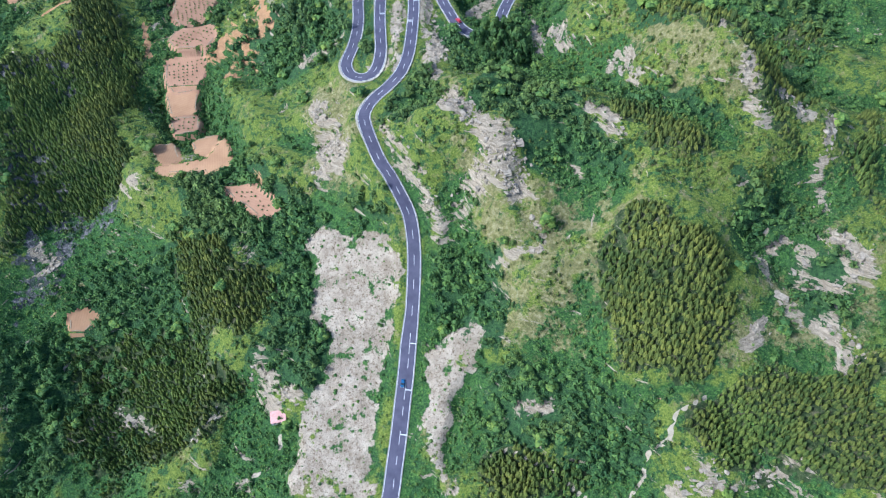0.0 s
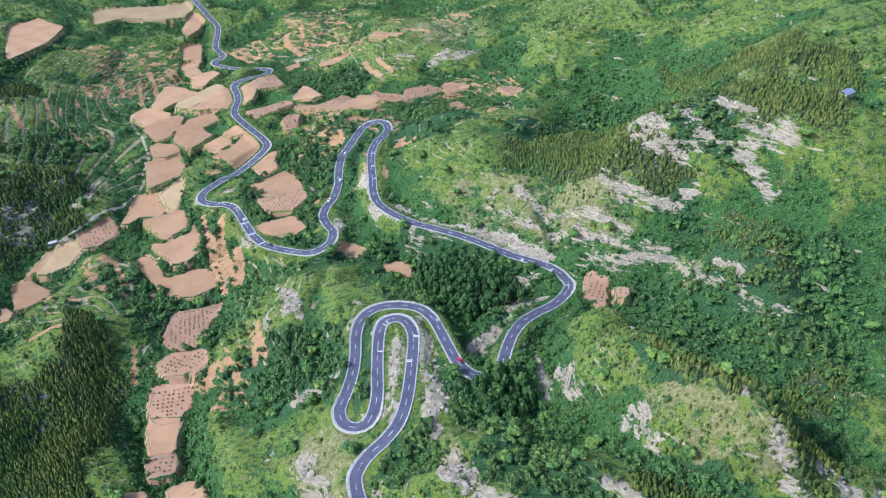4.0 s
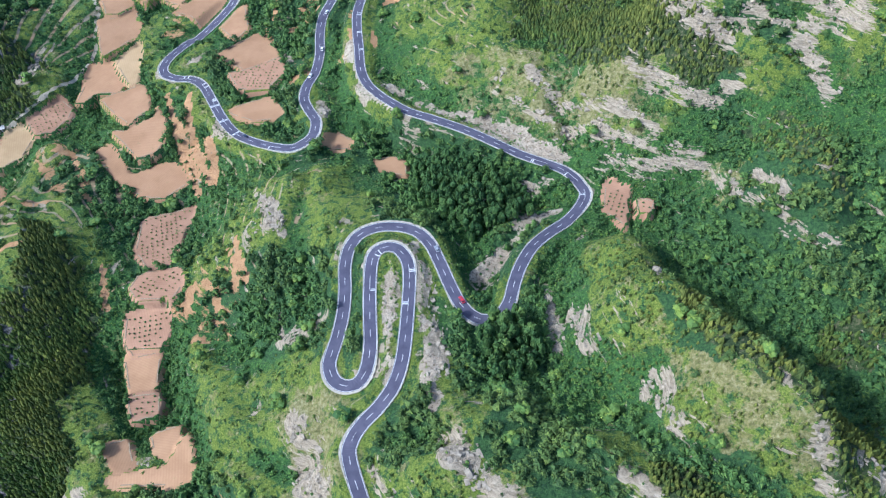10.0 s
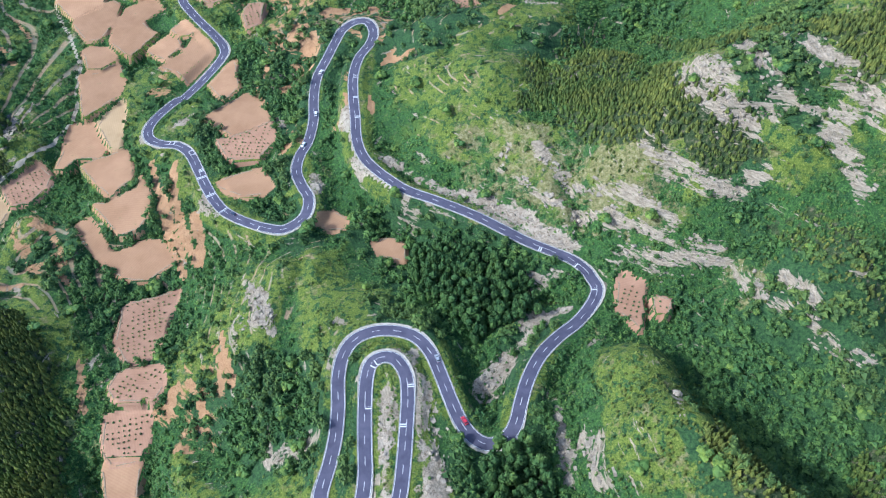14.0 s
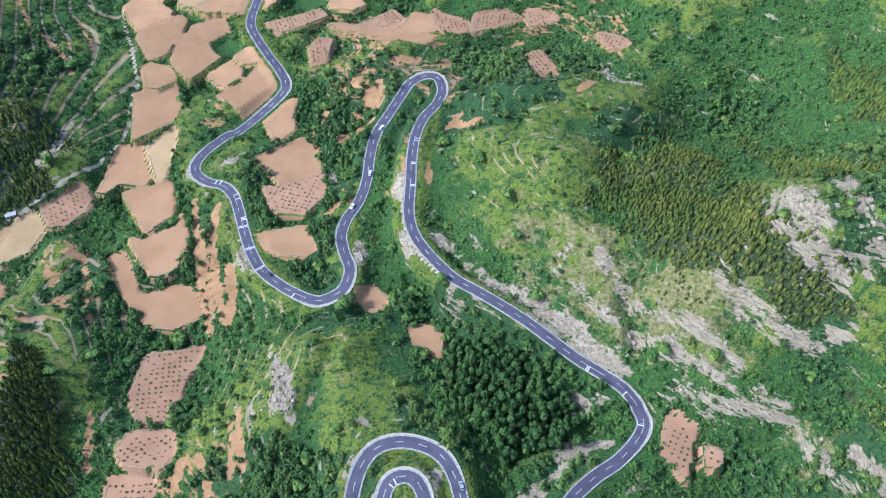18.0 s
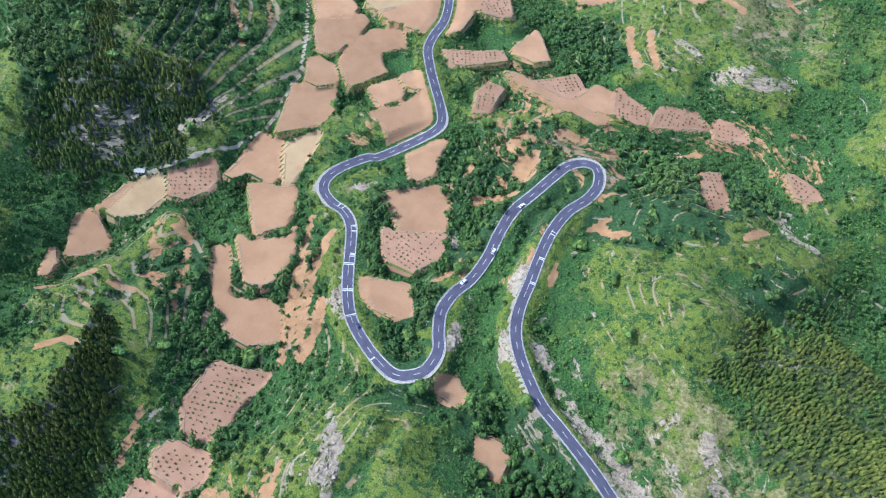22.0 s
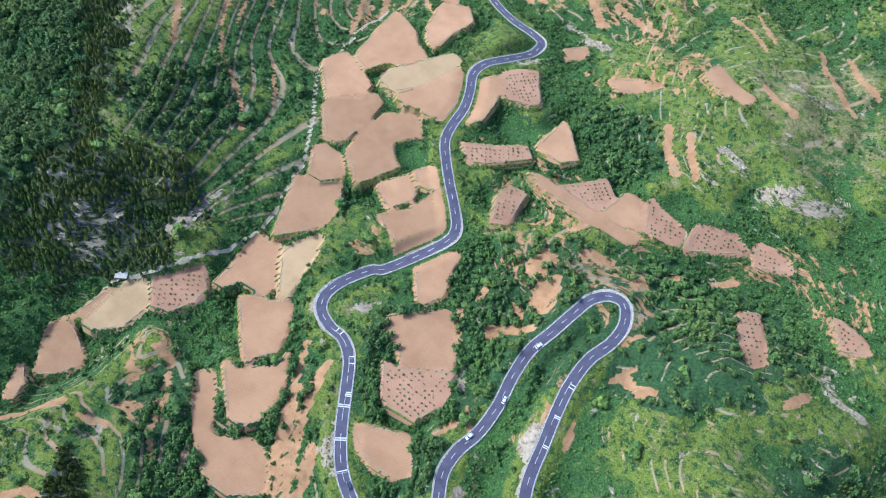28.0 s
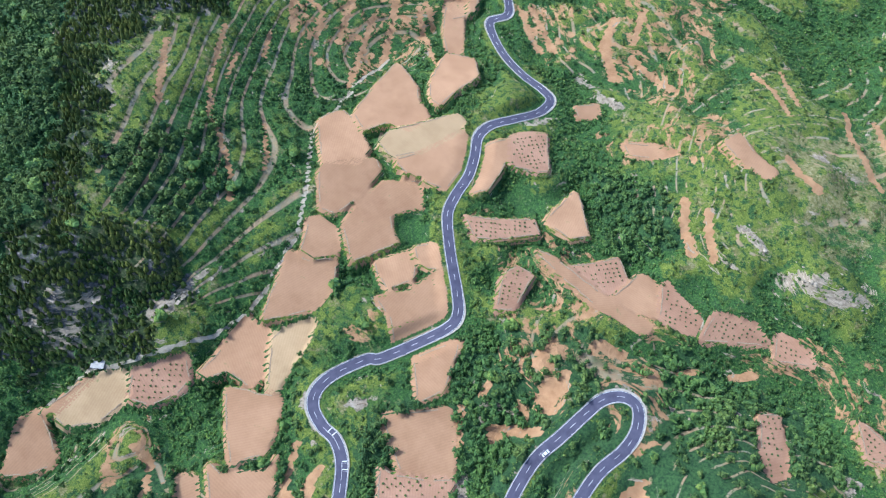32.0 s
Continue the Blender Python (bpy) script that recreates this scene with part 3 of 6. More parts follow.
EARTHS.append([(-164, 436), (-176, 468), (-178, 501), (-170, 500), (-156, 465), (-142, 435), (-155, 429)])
EARTHS.append([(-128, 555), (-120, 559), (-81, 503), (-100, 495), (-111, 520)])
EARTHS.append([(-206, 592), (-198, 598), (-180, 577), (-198, 557), (-213, 566)])
EARTHS.append([(-68, 509), (-66, 564), (-55, 563), (-51, 511), (-54, 493)])
EARTHS.append([(-155, 665), (-95, 665), (-77, 587), (-96, 557), (-132, 614)])
EARTHS.append([(4, 668), (29, 647), (30, 613), (11, 622)])
EARTHS.append([(-148, 355), (-111, 343), (-107, 314), (-145, 317), (-148, 333)])
EARTHS.append([(-131, 340), (-108, 328), (-111, 316), (-130, 327)])
EARTHS.append([(-138, 799), (-84, 843), (-54, 826), (-97, 791)])
EARTHS.append([(-264, 870), (-190, 913), (-176, 847), (-211, 824)])
EARTHS.append([(-392, 754), (-307, 838), (-282, 781), (-303, 725), (-357, 720)])
EARTHS.append([(-212, 974), (-111, 970), (-96, 814), (-163, 833)])
EARTHS.append([(-128, 687), (-41, 701), (-29, 658), (-111, 640)])
EARTHS.append([(-454, 858), (-307, 885), (-279, 761), (-330, 749), (-397, 790)])
EARTHS.append([(-148, 359), (-109, 351), (-107, 315), (-140, 332)])
EARTHS.append([(-126, 220), (-98, 219), (-86, 192), (-99, 189)])
EARTHS.append([(-91, 630), (-57, 660), (-24, 632), (-34, 574), (-66, 589)])
EARTHS.append([(11, 705), (64, 720), (94, 667), (62, 650)])
EARTHS.append([(-286, 456), (-273, 486), (-223, 453), (-226, 418), (-252, 414)])
EARTHS.append([(-166, 664), (-113, 700), (-55, 678), (-99, 625), (-138, 620)])
EARTHS.append([(-196, 867), (-148, 928), (-94, 909), (-117, 847), (-162, 837)])
EARTHS.append([(-159, 337), (-117, 343), (-106, 303), (-140, 298)])
RELIEF = []
RELIEF.append((19, 24, [(93, 326), (114, 287), (130, 251), (147, 216), (178, 206)]))
RELIEF.append((7, 15, [(38, 231), (54, 221), (76, 204), (99, 195), (111, 181)]))
RELIEF.append((9, 16, [(-137, 297), (-123, 274), (-114, 257), (-94, 221)]))
RELIEF.append((-7, 18, [(44, 269), (34, 260), (31, 253)]))
RELIEF.append((-7, 16, [(78, 233), (88, 210), (115, 196), (134, 191)]))
RELIEF.append((-23, 32, [(131, 324), (155, 284), (175, 263), (183, 223)]))
RELIEF.append((-8, 24, [(60, 562), (82, 549), (115, 584), (150, 615)]))
RELIEF.append((7, 12, [(-281, 384), (-274, 424), (-263, 459)]))
RELIEF.append((6, 18, [(-79, 406), (-70, 435), (-54, 446)]))
RELIEF.append((6, 22, [(36, 528), (-12, 561), (26, 604), (89, 593)]))
RELIEF.append((9, 20, [(-157, 221), (-126, 178), (-116, 133), (-135, 83)]))
RELIEF.append((7, 18, [(7, 209), (30, 175), (44, 134)]))
RELIEF.append((-7, 20, [(55, 110), (68, 137), (58, 170)]))
RELIEF.append((7, 22, [(93, 142), (106, 107), (100, 82)]))
RELIEF.append((-7, 20, [(170, 149), (151, 116), (155, 88)]))
RELIEF.append((-6, 20, [(-89, 547), (-69, 572), (-20, 563), (28, 551)]))
RELIEF.append((-7, 20, [(-54, 666), (-1, 681), (62, 674)]))
RELIEF.append((6, 20, [(-62, 730), (-9, 733), (49, 734)]))
SCREES = []
SCREES.append([(-256, 223), (-200, 238), (-179, 218), (-194, 203), (-219, 188), (-220, 166), (-244, 144)])
SCREES.append([(-231, 320), (-219, 334), (-206, 326), (-201, 291), (-193, 257), (-221, 260)])
SCREES.append([(-375, 497), (-367, 512), (-326, 519), (-305, 518), (-300, 502), (-315, 485), (-354, 470)])
SCREES.append([(-305, 537), (-294, 551), (-282, 545), (-284, 529), (-292, 515), (-302, 510)])
DRY = []
DRY.append([(-51, 584), (14, 623), (89, 593), (82, 546), (24, 541), (4, 498), (-32, 511)])
DRY.append([(-190, 837), (23, 967), (66, 744), (-29, 734), (-110, 754)])
DRY.append([(-89, 584), (4, 610), (61, 587), (55, 491), (-10, 463), (-42, 499)])
DRY.append([(4, 214), (49, 192), (53, 164), (32, 152), (14, 172)])
DRY.append([(69, 338), (115, 287), (111, 227), (81, 243), (71, 287)])
DRY.append([(-110, 414), (-56, 451), (-26, 391), (-70, 347)])
DRY.append([(-134, 303), (-63, 287), (-46, 235), (-81, 230), (-106, 237)])
SOIL = []
SOIL.append([(6, 196), (33, 185), (48, 164), (42, 145), (55, 118), (44, 89), (30, 107), (18, 151)])
SOIL.append([(134, 116), (173, 130), (194, 129), (181, 77), (145, 80)])
SOIL.append([(95, 252), (159, 261), (152, 199), (114, 200)])
SOIL.append([(101, 253), (128, 252), (144, 213), (137, 197), (109, 214)])
SOIL.append([(32, 243), (52, 206), (40, 180), (23, 182)])
SOIL.append([(-73, 264), (-48, 266), (-40, 218), (-45, 192), (-72, 198)])
SOIL.append([(-3, 477), (42, 494), (91, 469), (135, 440), (125, 407), (66, 413), (16, 453)])
SOIL.append([(-58, 824), (34, 910), (58, 772), (2, 753)])
SOIL.append([(33, 175), (83, 164), (87, 137), (74, 114), (46, 121), (32, 146)])
SOIL.append([(39, 132), (77, 121), (54, 92), (38, 105)])
SOIL.append([(120, 99), (153, 102), (145, 80), (120, 81)])
SOIL.append([(143, 393), (222, 356), (217, 316), (187, 322), (155, 348)])
SOIL.append([(77, 480), (149, 459), (154, 423), (106, 442)])
LUSH = []
LUSH.append([(123, 379), (152, 354), (210, 323), (201, 287), (161, 294), (128, 336)])
LUSH.append([(-54, 455), (-24, 446), (-4, 427), (-26, 433), (-52, 433)])
LUSH.append([(-87, 336), (-56, 333), (-52, 284), (-78, 305), (-105, 316)])
LUSH.append([(51, 318), (58, 284), (47, 245), (5, 245), (6, 289), (33, 292)])
LUSH.append([(-115, 460), (-82, 462), (-78, 433), (-100, 435)])
LUSH.append([(-136, 575), (-103, 597), (-80, 635), (-46, 625), (-35, 575), (-71, 593), (-86, 532), (-98, 498), (-121, 523)])
LUSH.append([(-53, 664), (42, 666), (63, 631), (11, 580), (-33, 589)])
LUSH.append([(-149, 604), (-98, 636), (-36, 649), (-7, 626), (-36, 607), (-80, 603), (-86, 561), (-94, 514), (-108, 521)])
LUSH.append([(-36, 607), (19, 611), (38, 588), (-3, 558), (-38, 554)])
LUSH.append([(-164, 519), (-151, 526), (-129, 487), (-143, 486)])
LUSH.append([(-110, 485), (-96, 494), (-82, 467), (-116, 447), (-119, 457), (-103, 467)])
LUSH.append([(-141, 749), (-90, 760), (-65, 721), (-97, 692), (-117, 716)])
LUSH.append([(-9, 155), (31, 143), (25, 103), (20, 109), (-7, 129)])
LUSH.append([(13, 72), (30, 98), (64, 91), (81, 65), (66, 50), (28, 63)])
LUSH.append([(32, 260), (86, 182), (89, 166), (47, 189), (15, 215)])
LUSH.append([(-246, 143), (-216, 148), (-200, 72), (-232, 65)])
LUSH.append([(-204, 179), (-145, 193), (-142, 151), (-188, 137), (-209, 137)])
LUSH.append([(-53, 189), (-26, 180), (-23, 165), (-47, 175)])
LUSH.append([(-133, 343), (-61, 323), (-58, 281), (-89, 286), (-131, 321)])
LUSH.append([(-469, 552), (-449, 612), (-355, 530), (-368, 489), (-370, 461)])
LUSH.append([(-381, 567), (-351, 644), (-308, 603), (-317, 556), (-350, 544)])
LUSH.append([(-47, 339), (-39, 343), (-36, 278), (-43, 263), (-47, 269), (-46, 289)])
LUSH.append([(-110, 357), (-54, 344), (-53, 301), (-56, 274), (-78, 305), (-106, 319)])
LUSH.append([(-36, 382), (2, 370), (5, 353), (-4, 348), (-37, 356)])
LUSH.append([(31, 351), (51, 370), (55, 352), (35, 321), (20, 298), (15, 303)])
LUSH.append([(-22, 241), (-4, 244), (1, 220), (-19, 214), (-32, 222)])
LUSH.append([(-103, 426), (-57, 445), (-16, 440), (-18, 384), (-57, 430), (-85, 413)])
LUSH.append([(-169, 532), (-151, 570), (-125, 539), (-149, 520), (-142, 479), (-152, 487)])
LUSH.append([(-75, 586), (-50, 601), (-56, 544), (-76, 535)])
LUSH.append([(-259, 425), (-247, 473), (-207, 426), (-224, 404)])
LUSH.append([(-214, 483), (-168, 489), (-167, 423), (-144, 365), (-153, 343), (-182, 348)])
LUSH.append([(-85, 171), (-72, 185), (-65, 135), (-53, 124), (-64, 98), (-102, 120), (-90, 145)])
LUSH.append([(-7, 125), (20, 118), (14, 106), (-4, 117)])
LUSH.append([(101, 283), (146, 256), (179, 239), (176, 199), (132, 223), (106, 252)])
LUSH.append([(-148, 232), (-117, 233), (-66, 191), (-72, 168), (-91, 161), (-145, 190)])
LUSH.append([(-218, 136), (-142, 157), (-138, 140), (-203, 101)])
LUSH.append([(135, 164), (163, 154), (155, 136), (130, 136)])
LUSH.append([(-507, 584), (-449, 612), (-362, 503), (-384, 478)])
LUSH.append([(129, 334), (162, 298), (190, 262), (196, 235), (180, 205), (154, 225), (140, 255), (124, 289)])
LUSH.append([(20, 273), (50, 278), (48, 256), (31, 240), (21, 242)])
LUSH.append([(78, 237), (90, 218), (118, 204), (137, 194), (132, 187), (104, 196), (78, 214)])
LUSH.append([(37, 223), (55, 217), (60, 196), (71, 181), (45, 179), (28, 201)])
LUSH.append([(53, 580), (86, 590), (103, 572), (88, 542), (65, 536), (48, 553)])
LUSH.append([(124, 622), (174, 627), (174, 592), (149, 580), (131, 596)])
LUSH.append([(-48, 450), (-15, 449), (41, 417), (66, 390), (-18, 358), (-39, 428)])
LUSH.append([(-219, 412), (-196, 452), (-156, 405), (-167, 366), (-197, 382)])
LUSH.append([(-73, 199), (-53, 169), (-53, 154), (-72, 174)])
LUSH.append([(62, 68), (88, 69), (93, 51), (65, 48)])
LUSH.append([(159, 130), (178, 129), (169, 87), (155, 97)])
LUSH.append([(175, 383), (248, 360), (220, 280), (182, 303), (156, 358)])
LUSH.append([(137, 444), (166, 453), (173, 378), (160, 378)])
LUSH.append([(149, 328), (177, 343), (241, 323), (194, 227), (167, 219), (148, 261)])
LUSH.append([(166, 544), (218, 524), (193, 424), (180, 427), (156, 458)])
LUSH.append([(-640, 560), (-450, 598), (-468, 650), (-446, 700), (-450, 790), (-640, 800)])
TERRACES.append((0.25, [(-44, 500), (-40, 585), (20, 622), (95, 605), (90, 548), (45, 505), (0, 480)]))
ROAD_HALF, CURB = 3.35, 4.35


# ---- plan helpers ----
def lattice(ix, iy, seed):
    n = (ix * 374761393 + iy * 668265263 + seed * 974711) & 0x7FFFFFFF
    n = (n ^ (n >> 13)) * 1274126177 & 0x7FFFFFFF
    return ((n ^ (n >> 16)) & 0xFFFF) / 65535.0


def rough(x, y, size, octaves=4, seed=0):
    """Layered value noise, about -1 to 1, with the largest bumps that many metres wide."""
    total, amp, norm = np.zeros(np.broadcast(x, y).shape), 1.0, 0.0
    for o in range(octaves):
        u, v = np.asarray(x) / size + 1000.5, np.asarray(y) / size + 1000.5
        iu, iv = np.floor(u).astype(np.int64), np.floor(v).astype(np.int64)
        fu, fv = u - iu, v - iv
        fu, fv = fu * fu * (3 - 2 * fu), fv * fv * (3 - 2 * fv)
        a, b = lattice(iu, iv, seed + o), lattice(iu + 1, iv, seed + o)
        c, d = lattice(iu, iv + 1, seed + o), lattice(iu + 1, iv + 1, seed + o)
        total += amp * (((a + (b - a) * fu) * (1 - fv) + (c + (d - c) * fu) * fv) * 2 - 1)
        norm, amp, size = norm + amp, amp * 0.5, size * 0.5
    return total / norm


def step(a, b, v):
    t = np.clip((v - a) / (b - a), 0, 1)
    return t * t * (3 - 2 * t)


def spline(points, gap):
    """A smooth line through the points, sampled about every gap metres."""
    p = np.array(points, float)
    p = np.vstack([2 * p[0] - p[1], p, 2 * p[-1] - p[-2]])
    out = []
    for i in range(1, len(p) - 2):
        a, b, c, d = p[i - 1], p[i], p[i + 1], p[i + 2]
        n = max(2, int(np.linalg.norm(c[:2] - b[:2]) / gap))
        for t in np.arange(n) / n:
            out.append(0.5 * (2 * b + (c - a) * t + (2 * a - 5 * b + 4 * c - d) * t * t + (3 * b - a - 3 * c + d) * t ** 3))
    out.append(p[-2])
    return np.array(out)


def even(line, gap):
    """The line sampled anew at even steps."""
    s = np.r_[0, np.cumsum(np.linalg.norm(np.diff(line[:, :2], axis=0), axis=1))]
    q = np.arange(0, s[-1], gap)
    return np.stack([np.interp(q, s, line[:, k]) for k in range(line.shape[1])], 1)


def inside(poly, x, y):
    hit = np.zeros(np.shape(x), bool)
    n = len(poly)
    for i in range(n):
        (x0, y0), (x1, y1) = poly[i], poly[(i + 1) % n]
        if y0 != y1:
            hit ^= ((y0 > y) != (y1 > y)) & (x < (x1 - x0) * (y - y0) / (y1 - y0) + x0)
    return hit


def to_line(line, x, y):
    """Distance from the points to a polyline."""
    best = np.full(np.shape(x), 1e9)
    for (x0, y0), (x1, y1) in zip(line[:-1], line[1:]):
        dx, dy = x1 - x0, y1 - y0
        t = np.clip(((x - x0) * dx + (y - y0) * dy) / max(dx * dx + dy * dy, 1e-6), 0, 1)
        best = np.minimum(best, np.hypot(x - x0 - t * dx, y - y0 - t * dy))
    return best


def edge(poly, x, y):
    """Distance to the outline of a polygon, positive inside."""
    d = to_line(list(poly) + [poly[0]], x, y)
    return np.where(inside(poly, x, y), d, -d)


def window(points, reach):
    """The part of the height grid within reach of some points."""
    p = np.array(points, float)[:, :2]
    (x0, y0), (x1, y1) = p.min(0) - reach, p.max(0) + reach
    j0, j1 = np.clip([(y0 - Y0) / STEP, (y1 - Y0) / STEP + 2], 0, len(core_y)).astype(int)
    i0, i1 = np.clip([(x0 - X0) / STEP, (x1 - X0) / STEP + 2], 0, len(core_x)).astype(int)
    return slice(j0, j1), slice(i0, i1)


# ---- the land as a height grid ----
STEP = 2.2
X0, X1, Y0, Y1 = -640, 460, -20, 1080
core_x, core_y = np.arange(X0, X1 + 0.1, STEP), np.arange(Y0, Y1 + 0.1, STEP)
GX, GY = np.meshgrid(core_x, core_y)


def land(x, y):
    p = np.array(LAND, float)
    n = len(p)
    d = np.hypot(p[:, None, 0] - p[None, :, 0], p[:, None, 1] - p[None, :, 1]) / 100
    k = d * d * np.log(d + 1e-9) + np.eye(n) * 0.04
    base = np.c_[np.ones(n), p[:, :2] / 100]
    m = np.block([[k, base], [base.T, np.zeros((3, 3))]])
    w = np.linalg.solve(m, np.r_[p[:, 2], 0, 0, 0])
    x, y = np.ravel(x), np.ravel(y)
    z = w[n] + w[n + 1] * x / 100 + w[n + 2] * y / 100
    for i in range(n):
        r2 = ((x - p[i, 0]) ** 2 + (y - p[i, 1]) ** 2) / 1e4
        z += w[i] * 0.5 * r2 * np.log(r2 + 1e-12)
    return z


coarse_x, coarse_y = np.arange(X0, X1 + 11, 10.0), np.arange(Y0, Y1 + 11, 10.0)
CX, CY = np.meshgrid(coarse_x, coarse_y)
CZ = land(CX, CY).reshape(CX.shape)


def bilinear(grid, x, y, x0, y0, gap):
    u = np.clip((np.asarray(x) - x0) / gap, 0, grid.shape[1] - 1.001)
    v = np.clip((np.asarray(y) - y0) / gap, 0, grid.shape[0] - 1.001)
    i, j = u.astype(int), v.astype(int)
    u, v = u - i, v - j
    return (grid[j, i] * (1 - u) + grid[j, i + 1] * u) * (1 - v) + (grid[j + 1, i] * (1 - u) + grid[j + 1, i + 1] * u) * v


GZ = bilinear(CZ, GX, GY, X0, Y0, 10.0)
smooth_z = GZ.copy()

# the road's middle line, and how far each place is from it
road_line = even(spline(ROAD, 1.0), 1.0)
ROAD_D = np.full(GX.shape, 99.0)
ROAD_Z = np.zeros(GX.shape)
for x, y, z in road_line:
    j0, j1 = int((y - 26 - Y0) / STEP), int((y + 26 - Y0) / STEP) + 1
    i0, i1 = int((x - 26 - X0) / STEP), int((x + 26 - X0) / STEP) + 1
    j0, i0, j1, i1 = max(j0, 0), max(i0, 0), min(j1, GX.shape[0]), min(i1, GX.shape[1])
    d = np.hypot(GX[j0:j1, i0:i1] - x, GY[j0:j1, i0:i1] - y)
    near = d < ROAD_D[j0:j1, i0:i1]
    ROAD_D[j0:j1, i0:i1][near] = d[near]
    ROAD_Z[j0:j1, i0:i1][near] = z

def box_blur(grid, n):
    for axis in (0, 1):
        pad = [(0, 0), (0, 0)]
        pad[axis] = (n + 1, n)
        c = np.cumsum(np.pad(grid, pad, mode="edge"), axis=axis)
        size = grid.shape[axis]
        a = np.take(c, np.arange(2 * n + 1, 2 * n + 1 + size), axis=axis)
        grid = (a - np.take(c, np.arange(size), axis=axis)) / (2 * n + 1)
    return grid


# what covers the ground: 0 to 1 for each kind
wob = rough(GX, GY, 14, 3, 5) * 3.0
FIELD, STRIP, ROCK, YARD, TRACK, PINE, WOOD, GROVE, TERRACE, EARTH, DRYNESS, BARE = (np.zeros(GX.shape) for _ in range(12))


def paint_area(grid, poly, low, high, wobble, amount=1.0):
    w = window(poly, 14)
    if grid[w].size:
        grid[w] = np.maximum(grid[w], amount * step(low, high, edge(poly, GX[w], GY[w]) + wob[w] * wobble))


def paint_line(grid, line, outer, inner, wobble):
    w = window(line, outer * 2 + 6)
    if grid[w].size:
        grid[w] = np.maximum(grid[w], step(outer, inner, to_line(line, GX[w], GY[w]) + wob[w] * wobble))


def rounded(poly):
    """An outline with its corners worn off."""
    for cut in (0.07, 0.20):
        poly = [(a[0] + (b[0] - a[0]) * s, a[1] + (b[1] - a[1]) * s) for a, b in zip(poly, poly[1:] + poly[:1]) for s in (cut, 1 - cut)]
    return poly


ROUND = [(kind, rounded(poly)) for kind, poly in FIELDS]
for kind, poly in ROUND:
    paint_area(FIELD, poly, -3.2, -1.2, 0)
for width, line in STRIPS:
    paint_line(STRIP, line, width * 0.80, width * 0.5, 0.2)
for width, line in ROCKS:
    paint_line(ROCK, line, width * 1.15, width * 0.1, 0.9)
for poly in YARDS:
    paint_area(YARD, poly, -4.0, 3.5, 2.6)
for width, line in TRACKS:
    paint_line(TRACK, line, width * 0.6, width * 0.25, 0.1)
for amount, poly in PINES:
    paint_area(PINE, poly, -6, 6, 4.5, amount)
for poly in LUSH:
    paint_area(WOOD, poly, -7, 7, 2.5)
for poly in DRY:
    paint_area(DRYNESS, poly, -14, 14, 3.0)
for poly in SOIL:
    paint_area(BARE, poly, -10, 12, 3.0)
for poly in POPLARS:
    paint_area(GROVE, poly, -1, 3, 0.5)
for poly in EARTHS:
    paint_area(EARTH, poly, -6, 8, 2.0)
for amount, poly in TERRACES:
    paint_area(TERRACE, poly, -8, 8, 2.0, amount)
FREE = (1 - FIELD) * (1 - YARD) * step(5, 9, ROAD_D)

# spurs and ravines
open_ground = (1 - np.clip(box_blur(FIELD, 4) * 2, 0, 1)) * (1 - np.clip(box_blur(YARD, 4) * 1.5, 0, 1)) * step(7, 25, ROAD_D)
for high, wide, line in RELIEF:
    w = window(line, wide * 2.6)
    if GZ[w].size:
        d = to_line(line, GX[w], GY[w]) + wob[w] * 1.2
        GZ[w] += high * np.exp(-(d / wide) ** 2) * open_ground[w]

# terraced slopes, gullies and lumps
terraced = np.maximum(TERRACE, 0.5 * step(0.1, 0.5, rough(GX, GY, 150, 2, 21))) * (1 - 0.8 * PINE) * FREE
rise = 2.6
phase = (GZ + rough(GX, GY, 60, 2, 33) * 1.5) / rise
stairs = (np.floor(phase) + step(0.62, 0.98, phase - np.floor(phase))) * rise - rough(GX, GY, 60, 2, 33) * 1.5
GZ = GZ + (stairs - GZ) * terraced * 0.75
gully = 1 - np.abs(rough(GX, GY, 75, 3, 4)) * 3.2
verge = 0.3 + 0.7 * step(9, 24, ROAD_D)
GZ -= np.clip(gully, 0, 1) * 8.5 * FREE * verge * (1 - 0.5 * terraced)
GZ += rough(GX, GY, 48, 4, 2) * 5.0 * FREE * verge * (1 - 0.6 * terraced) + rough(GX, GY, 7, 3, 3) * 0.6 * FREE * (1 - 0.6 * terraced)
ledge = np.floor(smooth_z / 1.7) * 1.7 + 1.7 * step(0.5, 0.9, smooth_z / 1.7 - np.floor(smooth_z / 1.7))
GZ += ROCK * ((ledge - smooth_z) * 0.9 + rough(GX, GY, 6, 3, 9) * 1.3 + 0.5) * step(5, 9, ROAD_D)
GZ += YARD * rough(GX, GY, 12, 4, 10) * 0.7 * step(5, 9, ROAD_D)
# fields lie level on their terraces
for kind, poly in ROUND:
    win = window(poly, 4)
    m = edge(poly, GX[win], GY[win]) > -2.0
    if m.any():
        gx, gy, low = GX[win][m], GY[win][m], smooth_z[win][m]
        p = np.c_[np.ones(len(gx)), gx, gy]
        flat = p @ np.linalg.lstsq(p, low, rcond=None)[0]
        flat = flat.mean() + 0.4 * (flat - flat.mean())
        GZ[win][m] = flat + 0.15 * (GZ[win][m] - low)
w = step(13, 5.5, ROAD_D)
GZ = GZ * (1 - w) + (ROAD_Z - 0.35) * w


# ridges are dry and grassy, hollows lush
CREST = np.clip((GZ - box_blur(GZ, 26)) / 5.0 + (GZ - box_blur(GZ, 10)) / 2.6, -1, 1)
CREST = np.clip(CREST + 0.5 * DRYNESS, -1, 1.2)


